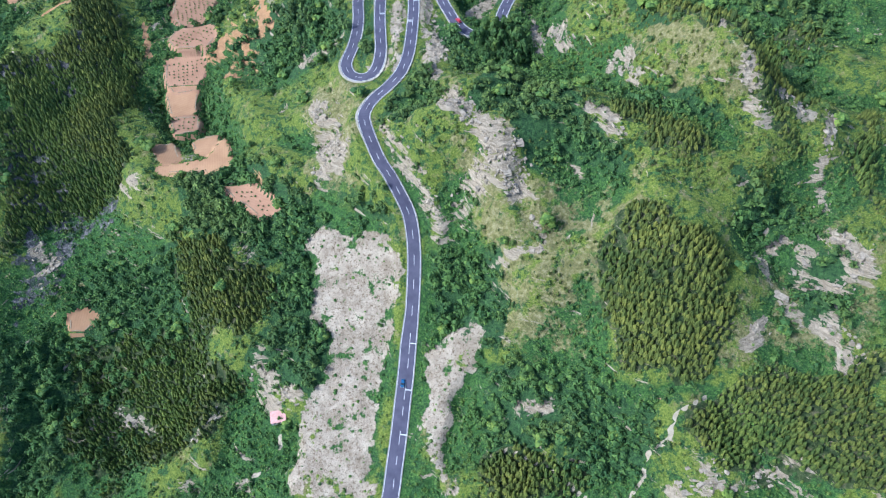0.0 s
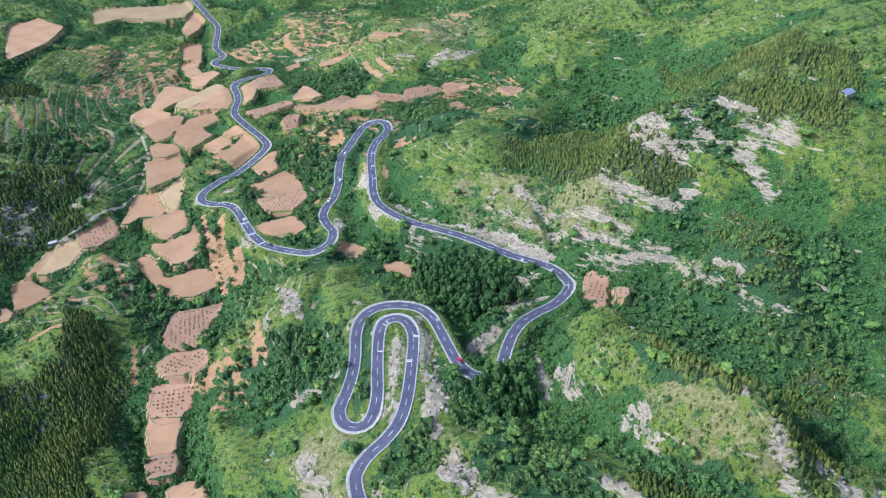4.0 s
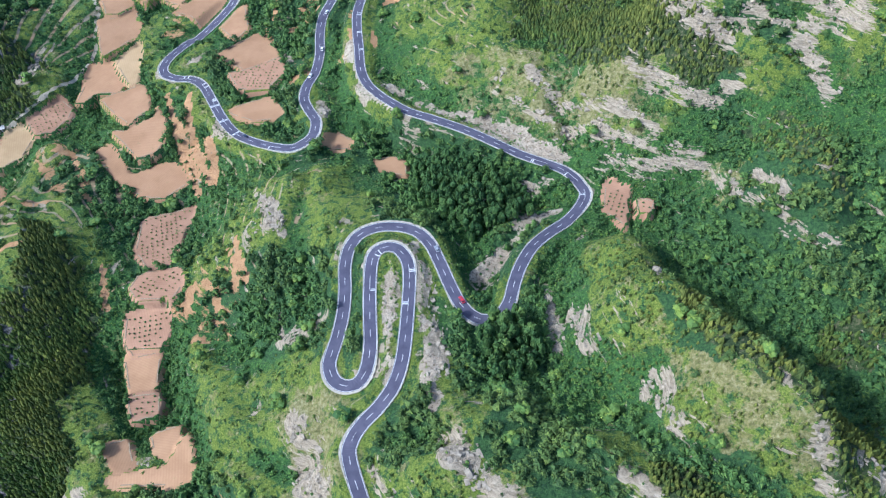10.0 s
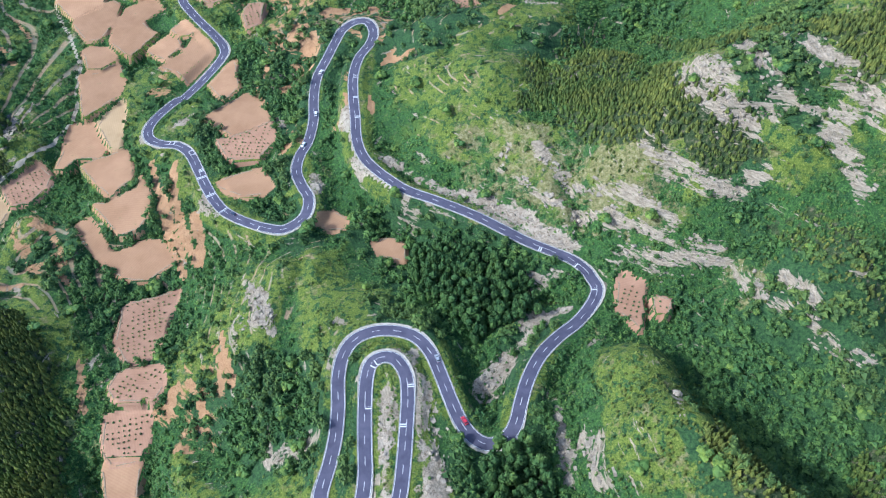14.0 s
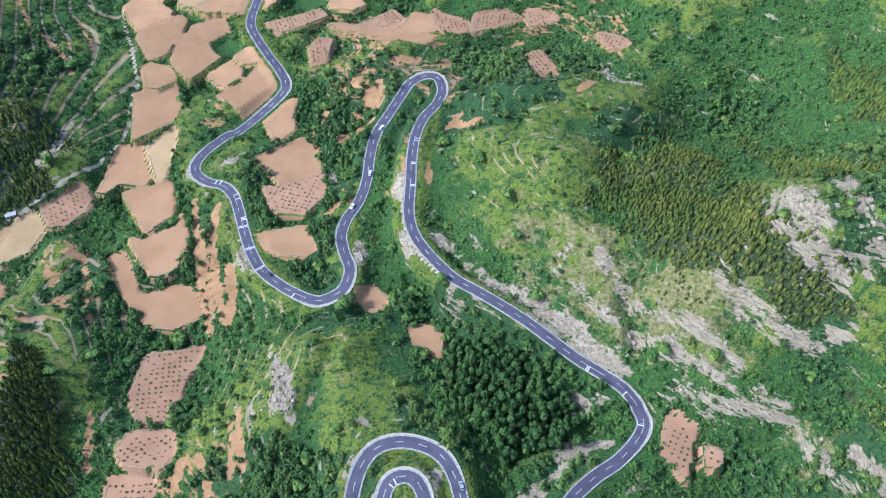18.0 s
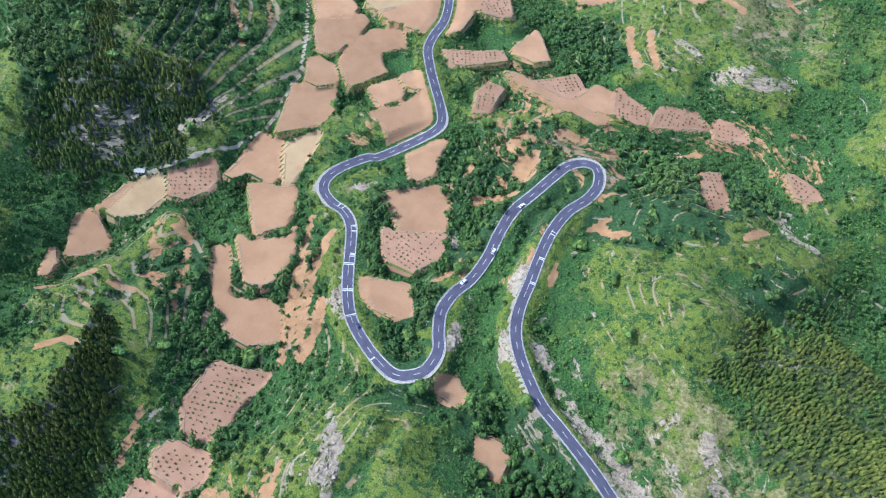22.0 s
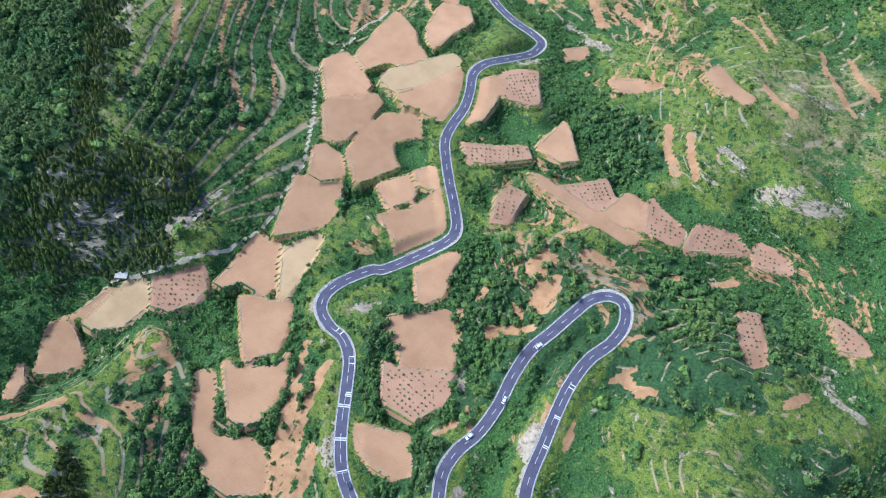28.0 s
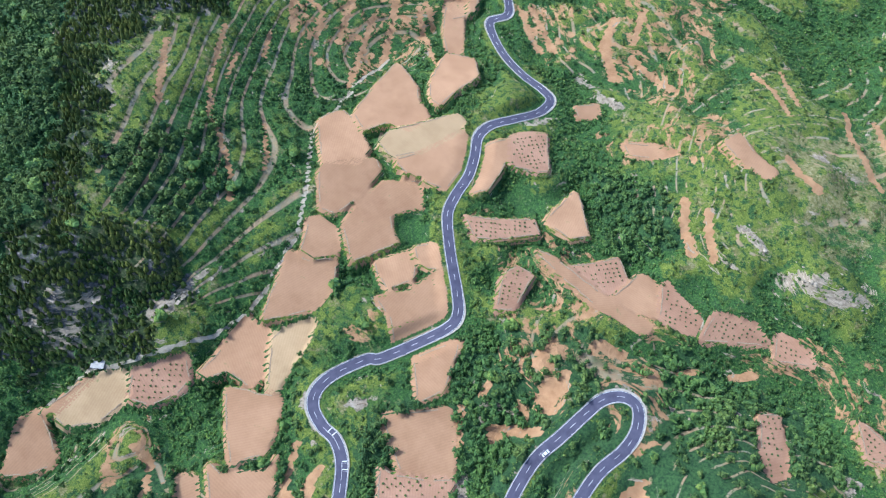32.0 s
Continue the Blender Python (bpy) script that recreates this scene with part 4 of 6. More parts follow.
def ground(x, y):
    return bilinear(GZ, x, y, X0, Y0, STEP)


def cover(grid, x, y):
    return bilinear(grid, x, y, X0, Y0, STEP)


# ---- materials ----
def material(name, rough_value=0.9):
    m = bpy.data.materials.new(name)
    m.use_nodes = True
    m.node_tree.nodes["Principled BSDF"].inputs["Roughness"].default_value = rough_value
    m.node_tree.nodes["Principled BSDF"].inputs["Specular IOR Level"].default_value = 0.25
    return m, m.node_tree.nodes, m.node_tree.links, m.node_tree.nodes["Principled BSDF"]


def noise_node(nodes, links, size, detail=6, place=None, roughness=0.6):
    n = nodes.new("ShaderNodeTexNoise")
    n.inputs["Scale"].default_value = 1.0 / size
    n.inputs["Detail"].default_value = detail
    n.inputs["Roughness"].default_value = roughness
    if place is None:
        place = nodes.new("ShaderNodeNewGeometry").outputs["Position"]
    links.new(place, n.inputs["Vector"])
    return n.outputs["Fac"]


def ramp(nodes, links, value, stops):
    r = nodes.new("ShaderNodeValToRGB")
    while len(r.color_ramp.elements) < len(stops):
        r.color_ramp.elements.new(0.5)
    for e, (at, colour) in zip(r.color_ramp.elements, stops):
        e.position, e.color = at, (*colour, 1) if len(colour) == 3 else colour
    links.new(value, r.inputs["Fac"])
    return r.outputs["Color"]


def mix(nodes, links, factor, a, b):
    m = nodes.new("ShaderNodeMix")
    m.data_type = "RGBA"
    for socket, v in ((m.inputs["Factor"], factor), (m.inputs[6], a), (m.inputs[7], b)):
        if isinstance(v, (tuple, float, int)):
            socket.default_value = (*v, 1) if isinstance(v, tuple) else v
        else:
            links.new(v, socket)
    return m.outputs[2]


def bump(nodes, links, shader, height, strength, distance):
    b = nodes.new("ShaderNodeBump")
    b.inputs["Strength"].default_value, b.inputs["Distance"].default_value = strength, distance
    links.new(height, b.inputs["Height"])
    links.new(b.outputs[0], shader.inputs["Normal"])


def attribute(nodes, name):
    a = nodes.new("ShaderNodeAttribute")
    a.attribute_name = name
    return a.outputs["Fac"]


def ground_material():
    m, n, l, s = material("hillside", 0.95)

    def patchy(name, size, spread_by, low=0.46, high=0.54, vector=None, gain=1.0):
        """Where a cover lies: its share of the place, broken up with ragged edges."""
        a = n.new("ShaderNodeMath")
        a.operation = "MULTIPLY_ADD"
        l.new(noise_node(n, l, size, 8, vector, 0.66), a.inputs[0])
        a.inputs[1].default_value, a.inputs[2].default_value = spread_by, -0.5 * spread_by
        c = n.new("ShaderNodeMath")
        c.operation = "MULTIPLY_ADD"
        l.new(attribute(n, name), c.inputs[0])
        c.inputs[1].default_value = gain
        l.new(a.outputs[0], c.inputs[2])
        return ramp(n, l, c.outputs[0], [(low, (0, 0, 0)), (high, (1, 1, 1))])

    layers = n.new("ShaderNodeMapping")
    layers.inputs["Scale"].default_value = (0.30, 0.30, 2.6)
    l.new(n.new("ShaderNodeNewGeometry").outputs["Position"], layers.inputs["Vector"])
    lie = n.new("ShaderNodeMath")
    lie.operation = "MULTIPLY_ADD"
    l.new(attribute(n, "crest"), lie.inputs[0])
    lie.inputs[1].default_value = 0.30
    l.new(noise_node(n, l, 24, 7), lie.inputs[2])
    grass = ramp(n, l, noise_node(n, l, 0.8, 8, roughness=0.75), [(0.36, (0.046, 0.078, 0.012)), (0.50, (0.124, 0.162, 0.024)), (0.62, (0.225, 0.250, 0.048))])
    lush = ramp(n, l, noise_node(n, l, 1.1, 8, roughness=0.75), [(0.40, (0.018, 0.048, 0.014)), (0.50, (0.042, 0.100, 0.022)), (0.60, (0.100, 0.175, 0.037))])
    green = mix(n, l, ramp(n, l, lie.outputs[0], [(0.42, (0, 0, 0)), (0.60, (1, 1, 1))]), lush, grass)
    clumps = ramp(n, l, noise_node(n, l, 4.2, 10, roughness=0.72), [(0.50, (0, 0, 0)), (0.56, (1, 1, 1))])
    low_scrub = ramp(n, l, noise_node(n, l, 0.9, 7, roughness=0.7), [(0.42, (0.018, 0.044, 0.016)), (0.52, (0.036, 0.084, 0.024)), (0.62, (0.080, 0.153, 0.037))])
    green = mix(n, l, clumps, green, low_scrub)
    dry = ramp(n, l, noise_node(n, l, 2.0, 9, roughness=0.75), [(0.36, (0.085, 0.082, 0.026)), (0.5, (0.20, 0.175, 0.070)), (0.64, (0.34, 0.295, 0.165))])
    high = n.new("ShaderNodeMath")
    high.operation = "MULTIPLY_ADD"
    l.new(attribute(n, "bare"), high.inputs[0])
    high.inputs[1].default_value = 0.11
    l.new(noise_node(n, l, 11, 11, roughness=0.76), high.inputs[2])
    bare = ramp(n, l, high.outputs[0], [(0.585, (0, 0, 0)), (0.635, (0.85, 0.85, 0.85))])
    green = mix(n, l, bare, green, dry)
    chips = ramp(n, l, noise_node(n, l, 7, 10, layers.outputs[0], 0.76), [(0.62, (0, 0, 0)), (0.64, (0.9, 0.9, 0.9))])
    green = mix(n, l, chips, green, (0.40, 0.335, 0.26))
    wood = ramp(n, l, noise_node(n, l, 1.6, 8, roughness=0.72), [(0.40, (0.018, 0.045, 0.018)), (0.62, (0.058, 0.118, 0.034))])
    green = mix(n, l, patchy("wood", 5, 1.2), green, wood)
    litter = ramp(n, l, noise_node(n, l, 2.5, 7, roughness=0.7), [(0.35, (0.014, 0.030, 0.010)), (0.52, (0.045, 0.065, 0.022)), (0.68, (0.150, 0.130, 0.075))])
    green = mix(n, l, patchy("pine", 4, 1.0), green, litter)
    scree = ramp(n, l, noise_node(n, l, 4, 8, roughness=0.7), [(0.38, (0.025, 0.045, 0.025)), (0.52, (0.085, 0.080, 0.080)), (0.66, (0.26, 0.235, 0.225))])
    green = mix(n, l, patchy("scree", 9, 1.6, gain=0.55), green, scree)
    # terraces: treads of crops and low earth or stone banks along the contours
    saw = n.new("ShaderNodeMath")
    saw.operation = "FRACT"
    l.new(attribute(n, "level"), saw.inputs[0])
    bank = ramp(n, l, saw.outputs[0], [(0.58, (0, 0, 0)), (0.63, (1, 1, 1)), (0.74, (1, 1, 1)), (0.80, (0, 0, 0))])
    share = n.new("ShaderNodeMath")
    share.operation = "MULTIPLY"
    l.new(bank, share.inputs[0])
    l.new(patchy("terrace", 14, 2.6, 0.55, 0.64), share.inputs[1])
    bank_colour = ramp(n, l, noise_node(n, l, 12, 6), [(0.36, (0.27, 0.24, 0.165)), (0.50, (0.29, 0.225, 0.125)), (0.64, (0.38, 0.24, 0.14))])
    green = mix(n, l, share.outputs[0], green, bank_colour)
    earth = ramp(n, l, noise_node(n, l, 6, 8), [(0.3, (0.31, 0.165, 0.075)), (0.7, (0.45, 0.26, 0.13))])
    green = mix(n, l, patchy("earth", 4, 1.5, 0.47, 0.54, layers.outputs[0]), green, earth)
    stone = ramp(n, l, noise_node(n, l, 1.7, 10, layers.outputs[0], 0.78), [(0.30, (0.10, 0.080, 0.055)), (0.44, (0.25, 0.200, 0.138)), (0.56, (0.37, 0.300, 0.215)), (0.68, (0.50, 0.415, 0.315))])
    green = mix(n, l, patchy("rock", 7.0, 3.6, 0.46, 0.54, layers.outputs[0]), green, stone)
    gravel = ramp(n, l, noise_node(n, l, 9, 10, roughness=0.72), [(0.36, (0.235, 0.185, 0.130)), (0.50, (0.335, 0.272, 0.200)), (0.62, (0.44, 0.365, 0.275))])
    cracks = ramp(n, l, noise_node(n, l, 1.5, 9, roughness=0.8), [(0.41, (0.40, 0.35, 0.29)), (0.47, (1, 1, 1))])
    dark = n.new("ShaderNodeMix")
    dark.data_type, dark.blend_type = "RGBA", "MULTIPLY"
    dark.inputs["Factor"].default_value = 1.0
    l.new(gravel, dark.inputs[6])
    l.new(cracks, dark.inputs[7])
    green = mix(n, l, patchy("gravel", 7, 2.5, gain=0.72), green, dark.outputs[2])
    track = ramp(n, l, noise_node(n, l, 3, 6), [(0.3, (0.33, 0.27, 0.19)), (0.7, (0.48, 0.405, 0.30))])
    green = mix(n, l, patchy("track", 3, 0.6), green, track)
    l.new(green, s.inputs["Base Color"])
    bump(n, l, s, noise_node(n, l, 2.2, 9, roughness=0.75), 1.0, 1.3)
    return m


def plain(name, low, high, size, rough_value=0.9, bump_size=0.0, depth=0.05):
    m, n, l, s = material(name, rough_value)
    l.new(ramp(n, l, noise_node(n, l, size, 7), [(0.3, low), (0.7, high)]), s.inputs["Base Color"])
    if bump_size:
        bump(n, l, s, noise_node(n, l, bump_size, 6), 0.6, depth)
    return m


def leaf_material(name, dark, mid, light, size=35.0):
    m, n, l, s = material(name, 0.75)
    geo = n.new("ShaderNodeNewGeometry")
    by_leaf = ramp(n, l, geo.outputs["Random Per Island"], [(0.0, dark), (0.55, mid), (1.0, light)])
    by_place = ramp(n, l, noise_node(n, l, size, 3), [(0.40, dark), (0.60, light)])
    by_tree = ramp(n, l, noise_node(n, l, 4.0, 3), [(0.36, dark), (0.5, mid), (0.64, light)])
    colour = mix(n, l, 0.45, by_leaf, mix(n, l, 0.5, by_place, by_tree))
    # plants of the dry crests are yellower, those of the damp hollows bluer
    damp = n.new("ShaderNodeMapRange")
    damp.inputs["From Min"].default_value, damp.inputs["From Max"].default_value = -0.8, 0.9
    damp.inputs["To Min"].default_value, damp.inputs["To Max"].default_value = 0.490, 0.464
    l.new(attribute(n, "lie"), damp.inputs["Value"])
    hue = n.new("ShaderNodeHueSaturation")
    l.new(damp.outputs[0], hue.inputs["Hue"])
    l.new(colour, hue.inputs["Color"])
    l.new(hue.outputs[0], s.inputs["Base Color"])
    return m


MAT_GROUND = ground_material()
MAT_ASPHALT = plain("asphalt", (0.058, 0.053, 0.080), (0.098, 0.091, 0.126), 5.0, 0.85, 0.15, 0.01)
MAT_CONCRETE = plain("pale concrete", (0.32, 0.28, 0.22), (0.48, 0.43, 0.35), 2.0, 0.9, 0.4, 0.03)
MAT_PAINT = plain("road paint", (0.62, 0.62, 0.60), (0.8, 0.8, 0.78), 1.0, 0.7)
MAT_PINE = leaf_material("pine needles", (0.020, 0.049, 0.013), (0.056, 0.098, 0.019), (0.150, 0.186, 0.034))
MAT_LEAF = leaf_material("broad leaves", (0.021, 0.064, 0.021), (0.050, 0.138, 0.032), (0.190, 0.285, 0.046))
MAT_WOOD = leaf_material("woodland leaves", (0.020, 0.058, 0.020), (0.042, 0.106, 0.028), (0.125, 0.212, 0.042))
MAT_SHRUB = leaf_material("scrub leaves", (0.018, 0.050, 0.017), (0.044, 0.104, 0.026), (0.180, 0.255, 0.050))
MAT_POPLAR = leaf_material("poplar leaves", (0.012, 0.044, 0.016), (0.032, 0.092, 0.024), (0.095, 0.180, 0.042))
MAT_BARK = plain("bark", (0.09, 0.07, 0.05), (0.2, 0.16, 0.12), 0.4)


def furrow_material(name, low, high):
    """Worked earth with faint furrows that run their own way on each field."""
    m, n, l, s = material(name, 0.95)
    info = n.new("ShaderNodeObjectInfo")
    turn = n.new("ShaderNodeVectorRotate")
    turn.rotation_type = "Z_AXIS"
    angle = n.new("ShaderNodeMath")
    angle.operation = "MULTIPLY"
    angle.inputs[1].default_value = 3.1
    l.new(info.outputs["Random"], angle.inputs[0])
    l.new(angle.outputs[0], turn.inputs["Angle"])
    l.new(n.new("ShaderNodeNewGeometry").outputs["Position"], turn.inputs["Vector"])
    wave = n.new("ShaderNodeTexWave")
    wave.inputs["Scale"].default_value = 0.22
    wave.inputs["Distortion"].default_value = 1.2
    wave.inputs["Detail"].default_value = 3.0
    l.new(turn.outputs[0], wave.inputs["Vector"])
    broad = ramp(n, l, noise_node(n, l, 16, 8), [(0.3, low), (0.7, high)])
    fine = noise_node(n, l, 0.9, 6, roughness=0.7)
    lines = ramp(n, l, wave.outputs["Fac"], [(0.2, low), (0.8, high)])
    colour = mix(n, l, 0.3, mix(n, l, 0.2, broad, lines), ramp(n, l, fine, [(0.3, low), (0.7, high)]))
    damp = ramp(n, l, noise_node(n, l, 22, 5), [(0.42, (1, 1, 1)), (0.60, (0.74, 0.70, 0.66))])
    wet = n.new("ShaderNodeMix")
    wet.data_type, wet.blend_type = "RGBA", "MULTIPLY"
    wet.inputs["Factor"].default_value = 0.5
    l.new(colour, wet.inputs[6])
    l.new(damp, wet.inputs[7])
    colour = wet.outputs[2]
    weeds = ramp(n, l, noise_node(n, l, 8, 9, roughness=0.7), [(0.63, (0, 0, 0)), (0.71, (0.75, 0.75, 0.75))])
    colour = mix(n, l, weeds, colour, (0.13, 0.155, 0.05))
    hue = n.new("ShaderNodeHueSaturation")
    shade = n.new("ShaderNodeMapRange")
    shade.inputs["To Min"].default_value, shade.inputs["To Max"].default_value = 0.86, 1.12
    l.new(info.outputs["Random"], shade.inputs["Value"])
    l.new(shade.outputs[0], hue.inputs["Value"])
    l.new(colour, hue.inputs["Color"])
    l.new(hue.outputs[0], s.inputs["Base Color"])
    bump(n, l, s, wave.outputs["Fac"], 0.2, 0.06)
    return m


MAT_FIELD = {"bare": furrow_material("ploughed red earth", (0.305, 0.168, 0.089), (0.445, 0.260, 0.139)),
             "orchard": furrow_material("orchard earth", (0.28, 0.152, 0.088), (0.40, 0.230, 0.142)),
             "stubble": furrow_material("stubble", (0.30, 0.20, 0.10), (0.44, 0.30, 0.16))}


# ---- mesh helpers ----
def mesh(name, verts, faces, mat, smooth=False):
    """A mesh from an array of corners and an array of triangles or quads."""
    me = bpy.data.meshes.new(name)
    verts, faces = np.asarray(verts, np.float32), np.asarray(faces, np.int32)
    n, k = faces.shape
    me.vertices.add(len(verts))
    me.vertices.foreach_set("co", verts.ravel())
    me.loops.add(n * k)
    me.loops.foreach_set("vertex_index", faces.ravel())
    me.polygons.add(n)
    me.polygons.foreach_set("loop_start", np.arange(n, dtype=np.int32) * k)
    me.polygons.foreach_set("use_smooth", np.full(n, smooth))
    me.update(calc_edges=True)
    me.materials.append(mat)
    return me


def ribbon(line, left, right, lift, at=None):
    """A strip along a line between two offsets from it, as corners and quads."""
    t = np.gradient(line[:, :2], axis=0)
    t /= np.linalg.norm(t, axis=1)[:, None] + 1e-9
    side = np.c_[t[:, 1], -t[:, 0]]
    a, b = line[:, :2] + side * np.reshape(left, (-1, 1)), line[:, :2] + side * np.reshape(right, (-1, 1))
    v = np.vstack([np.c_[a, line[:, 2] + lift], np.c_[b, line[:, 2] + lift]])
    n = len(line)
    i = np.arange(n - 1)
    return v, np.c_[i, i + n, i + n + 1, i + 1]


# ---- ground: one sheet to the horizon ----
far = np.array([30, 80, 160, 300, 520, 850, 1400, 2200, 3300.0])
ax, ay = np.r_[X0 - far[::-1], core_x, core_x[-1] + far], np.r_[Y0 - far[::-1], core_y, core_y[-1] + far]
FX, FY = np.meshgrid(ax, ay)
k = len(far)
FZ = np.zeros(FX.shape)
FZ[k:-k, k:-k] = GZ
cx, cy = np.clip(FX, X0, core_x[-1]), np.clip(FY, Y0, core_y[-1])
away = np.hypot(FX - cx, FY - cy)
rim = bilinear(GZ, cx, cy, X0, Y0, STEP)
outer = rim * np.exp(-away / 700) + rough(FX, FY, 500, 4, 40) * np.minimum(away * 0.12, 90)
FZ = np.where(away > 0, outer, FZ)
rows_n, cols_n = FX.shape
i = np.arange(rows_n * cols_n).reshape(rows_n, cols_n)
quads = np.stack([i[:-1, :-1], i[:-1, 1:], i[1:, 1:], i[1:, :-1]], -1).reshape(-1, 4)
me = mesh("ground", np.c_[FX.ravel(), FY.ravel(), FZ.ravel()], quads, MAT_GROUND, True)
SCREE = PINE * step(-200, -240, GX)
for poly in SCREES:
    paint_area(SCREE, poly, -6, 8, 2.0, 0.9)
COVERS = (("rock", np.clip(ROCK * 0.66, 0, 1)), ("earth", np.maximum(STRIP, EARTH * 0.45)), ("wood", WOOD), ("pine", PINE), ("scree", SCREE),
          ("gravel", YARD), ("track", TRACK), ("terrace", np.where(TERRACE > 0.05, terraced, 0.5 * terraced)), ("level", phase), ("crest", CREST), ("bare", BARE * 1.1 + 0.28 * np.clip(CREST, -0.4, 1)))
for name, grid in COVERS:
    full = np.zeros(FX.shape, np.float32)
    full[k:-k, k:-k] = grid
    me.attributes.new(name, "FLOAT", "POINT").data.foreach_set("value", full.ravel())
tagged(new("ground", me), "green terraced hillsides with pale rock and red earth", "ground", kind="structure")

# ---- road ----
fine_road = even(spline(ROAD, 0.5), 1.5)


def along(line):
    """Unit vectors along a line and to its right."""
    t = np.gradient(line[:, :2], axis=0)
    t /= np.linalg.norm(t, axis=1)[:, None] + 1e-9
    return t, np.c_[t[:, 1], -t[:, 0]]


def blur(values, n):
    return np.convolve(np.pad(values, n, mode="edge"), np.ones(2 * n + 1) / (2 * n + 1), "valid")


t, _ = along(fine_road)
heading = np.unwrap(np.arctan2(t[:, 1], t[:, 0]))
bend = blur(np.gradient(heading) / 1.5, 6)
wide_left = ROAD_HALF + blur(1.2 * step(125, 118, fine_road[:, 1]) * step(14, 24, fine_road[:, 1]), 4)
verge_right = 0.2 + 1.0 * blur(step(0.012, 0.045, bend), 5)
verge_left = 0.2 + 1.0 * blur(step(0.012, 0.045, -bend), 5)
road = tagged(new("road", mesh("road", *ribbon(fine_road, -wide_left, ROAD_HALF, 0.0), MAT_ASPHALT)), "winding two-lane asphalt mountain road with white markings", "road", kind="structure")


def road_part(name, data, label=""):
    ob = tagged(new(name, data), label)
    ob.parent = road
    return ob


def strip_solid(line, left, right, top, deep):
    """A strip with its two sides going down, so that it has thickness."""
    v1, q1 = ribbon(line, left, right, top)
    v2, _ = ribbon(line, left, right, top - deep)
    n, k = len(line), len(v1)
    i = np.arange(n - 1)
    sides = np.vstack([np.c_[i, i + 1, i + 1 + k, i + k], np.c_[i + n, i + n + k, i + n + 1 + k, i + n + 1]])
    return np.vstack([v1, v2]), np.vstack([q1, sides])


road_part("shoulder", mesh("shoulder", *strip_solid(fine_road, -wide_left - verge_left, -wide_left, 0.02, 0.8), MAT_CONCRETE), "pale concrete shoulder")
road_part("shoulder", mesh("shoulder", *strip_solid(fine_road, np.full(len(fine_road), ROAD_HALF), ROAD_HALF + verge_right, 0.02, 0.8), MAT_CONCRETE), "pale concrete shoulder")
for off in (-wide_left + 0.32, np.full(len(fine_road), ROAD_HALF - 0.32)):
    road_part("edge_line", mesh("edge_line", *ribbon(fine_road, off - 0.085, off + 0.085, 0.012), MAT_PAINT), "white painted edge line")
for s0 in np.arange(4, len(road_line) - 6, 10.75).astype(int):
    v, f = ribbon(road_line[s0:s0 + 5], -0.085, 0.085, 0.014)
    road_part("lane_dash", mesh("lane_dash", v, f, MAT_PAINT))
road_t, road_side = along(road_line)


def nearest(x, y):
    return int(np.argmin((road_line[:, 0] - x) ** 2 + (road_line[:, 1] - y) ** 2))


for x, y in HUMPS:
    k = min(max(nearest(x, y), 8), len(road_line) - 9)
    c, u, w = road_line[k], road_t[k], road_side[k]
    sign = 1.0 if (x - c[0]) * w[0] + (y - c[1]) * w[1] > 0 else -1.0
    for d in (-0.55, 0.55):
        p = [c[:2] + u * (d + e) + w * sign * o for e, o in ((-0.24, 0.15), (-0.24, 2.9), (0.24, 2.9), (0.24, 0.15))]
        f = [[0, 1, 2, 3]] if sign < 0 else [[3, 2, 1, 0]]
        road_part("speed_bar", mesh("speed_bar", [(q[0], q[1], c[2] + 0.02) for q in p], f, MAT_PAINT), "white painted speed bar")
    v, f = ribbon(road_line[k - 5:k + 1], -0.08, 0.08, 0.017)
    road_part("lane_stub", mesh("lane_stub", v, f, MAT_PAINT))


# ---- guard walls on the outer side of the bends ----
def box_mesh(name, lo, hi, mat, bevel=0.0):
    bm = bmesh.new()
    bmesh.ops.create_cube(bm, size=1.0)
    for p in bm.verts:
        p.co = Vector([lo[k] + (p.co[k] + 0.5) * (hi[k] - lo[k]) for k in range(3)])
    if bevel:
        bmesh.ops.bevel(bm, geom=bm.edges[:], offset=bevel, segments=1, affect="EDGES")
    return bm_mesh(name, bm, mat)


def bm_mesh(name, bm, mat):
    me = bpy.data.meshes.new(name)
    bm.to_mesh(me)
    bm.free()
    me.materials.append(mat)
    return me


def part(name, data, parent, label="", at=None):
    ob = tagged(new(name, data), label)
    ob.parent = parent
    if at is not None:
        ob.matrix_local = at
    return ob


block_mesh = box_mesh("guard_block", (-0.8, -0.17, -0.3), (0.8, 0.17, 0.42), MAT_CONCRETE, 0.05)
run, last = None, -99
fine_t, fine_side = along(fine_road)
for k in range(10, len(fine_road) - 10, 2):
    if abs(bend[k]) < 0.011 or fine_road[k, 1] < 20:
        continue
    if k - last > 6:
        run = tagged(new("guard_wall"), "low pale concrete guard blocks along the outer edge of a bend", "guard wall", "guard walls")
        run.location = fine_road[k]
    last = k
    sign = 1.0 if bend[k] > 0 else -1.0
    off = (ROAD_HALF + verge_right[k] - 0.3) if sign > 0 else (wide_left[k] + verge_left[k] - 0.3)
    c = fine_road[k] + np.r_[fine_side[k] * sign * off, 0.02]
    part("guard_block", block_mesh, run, at=Matrix.Translation(Vector(c) - run.location) @ Matrix.Rotation(math.atan2(fine_t[k, 1], fine_t[k, 0]), 4, "Z"))


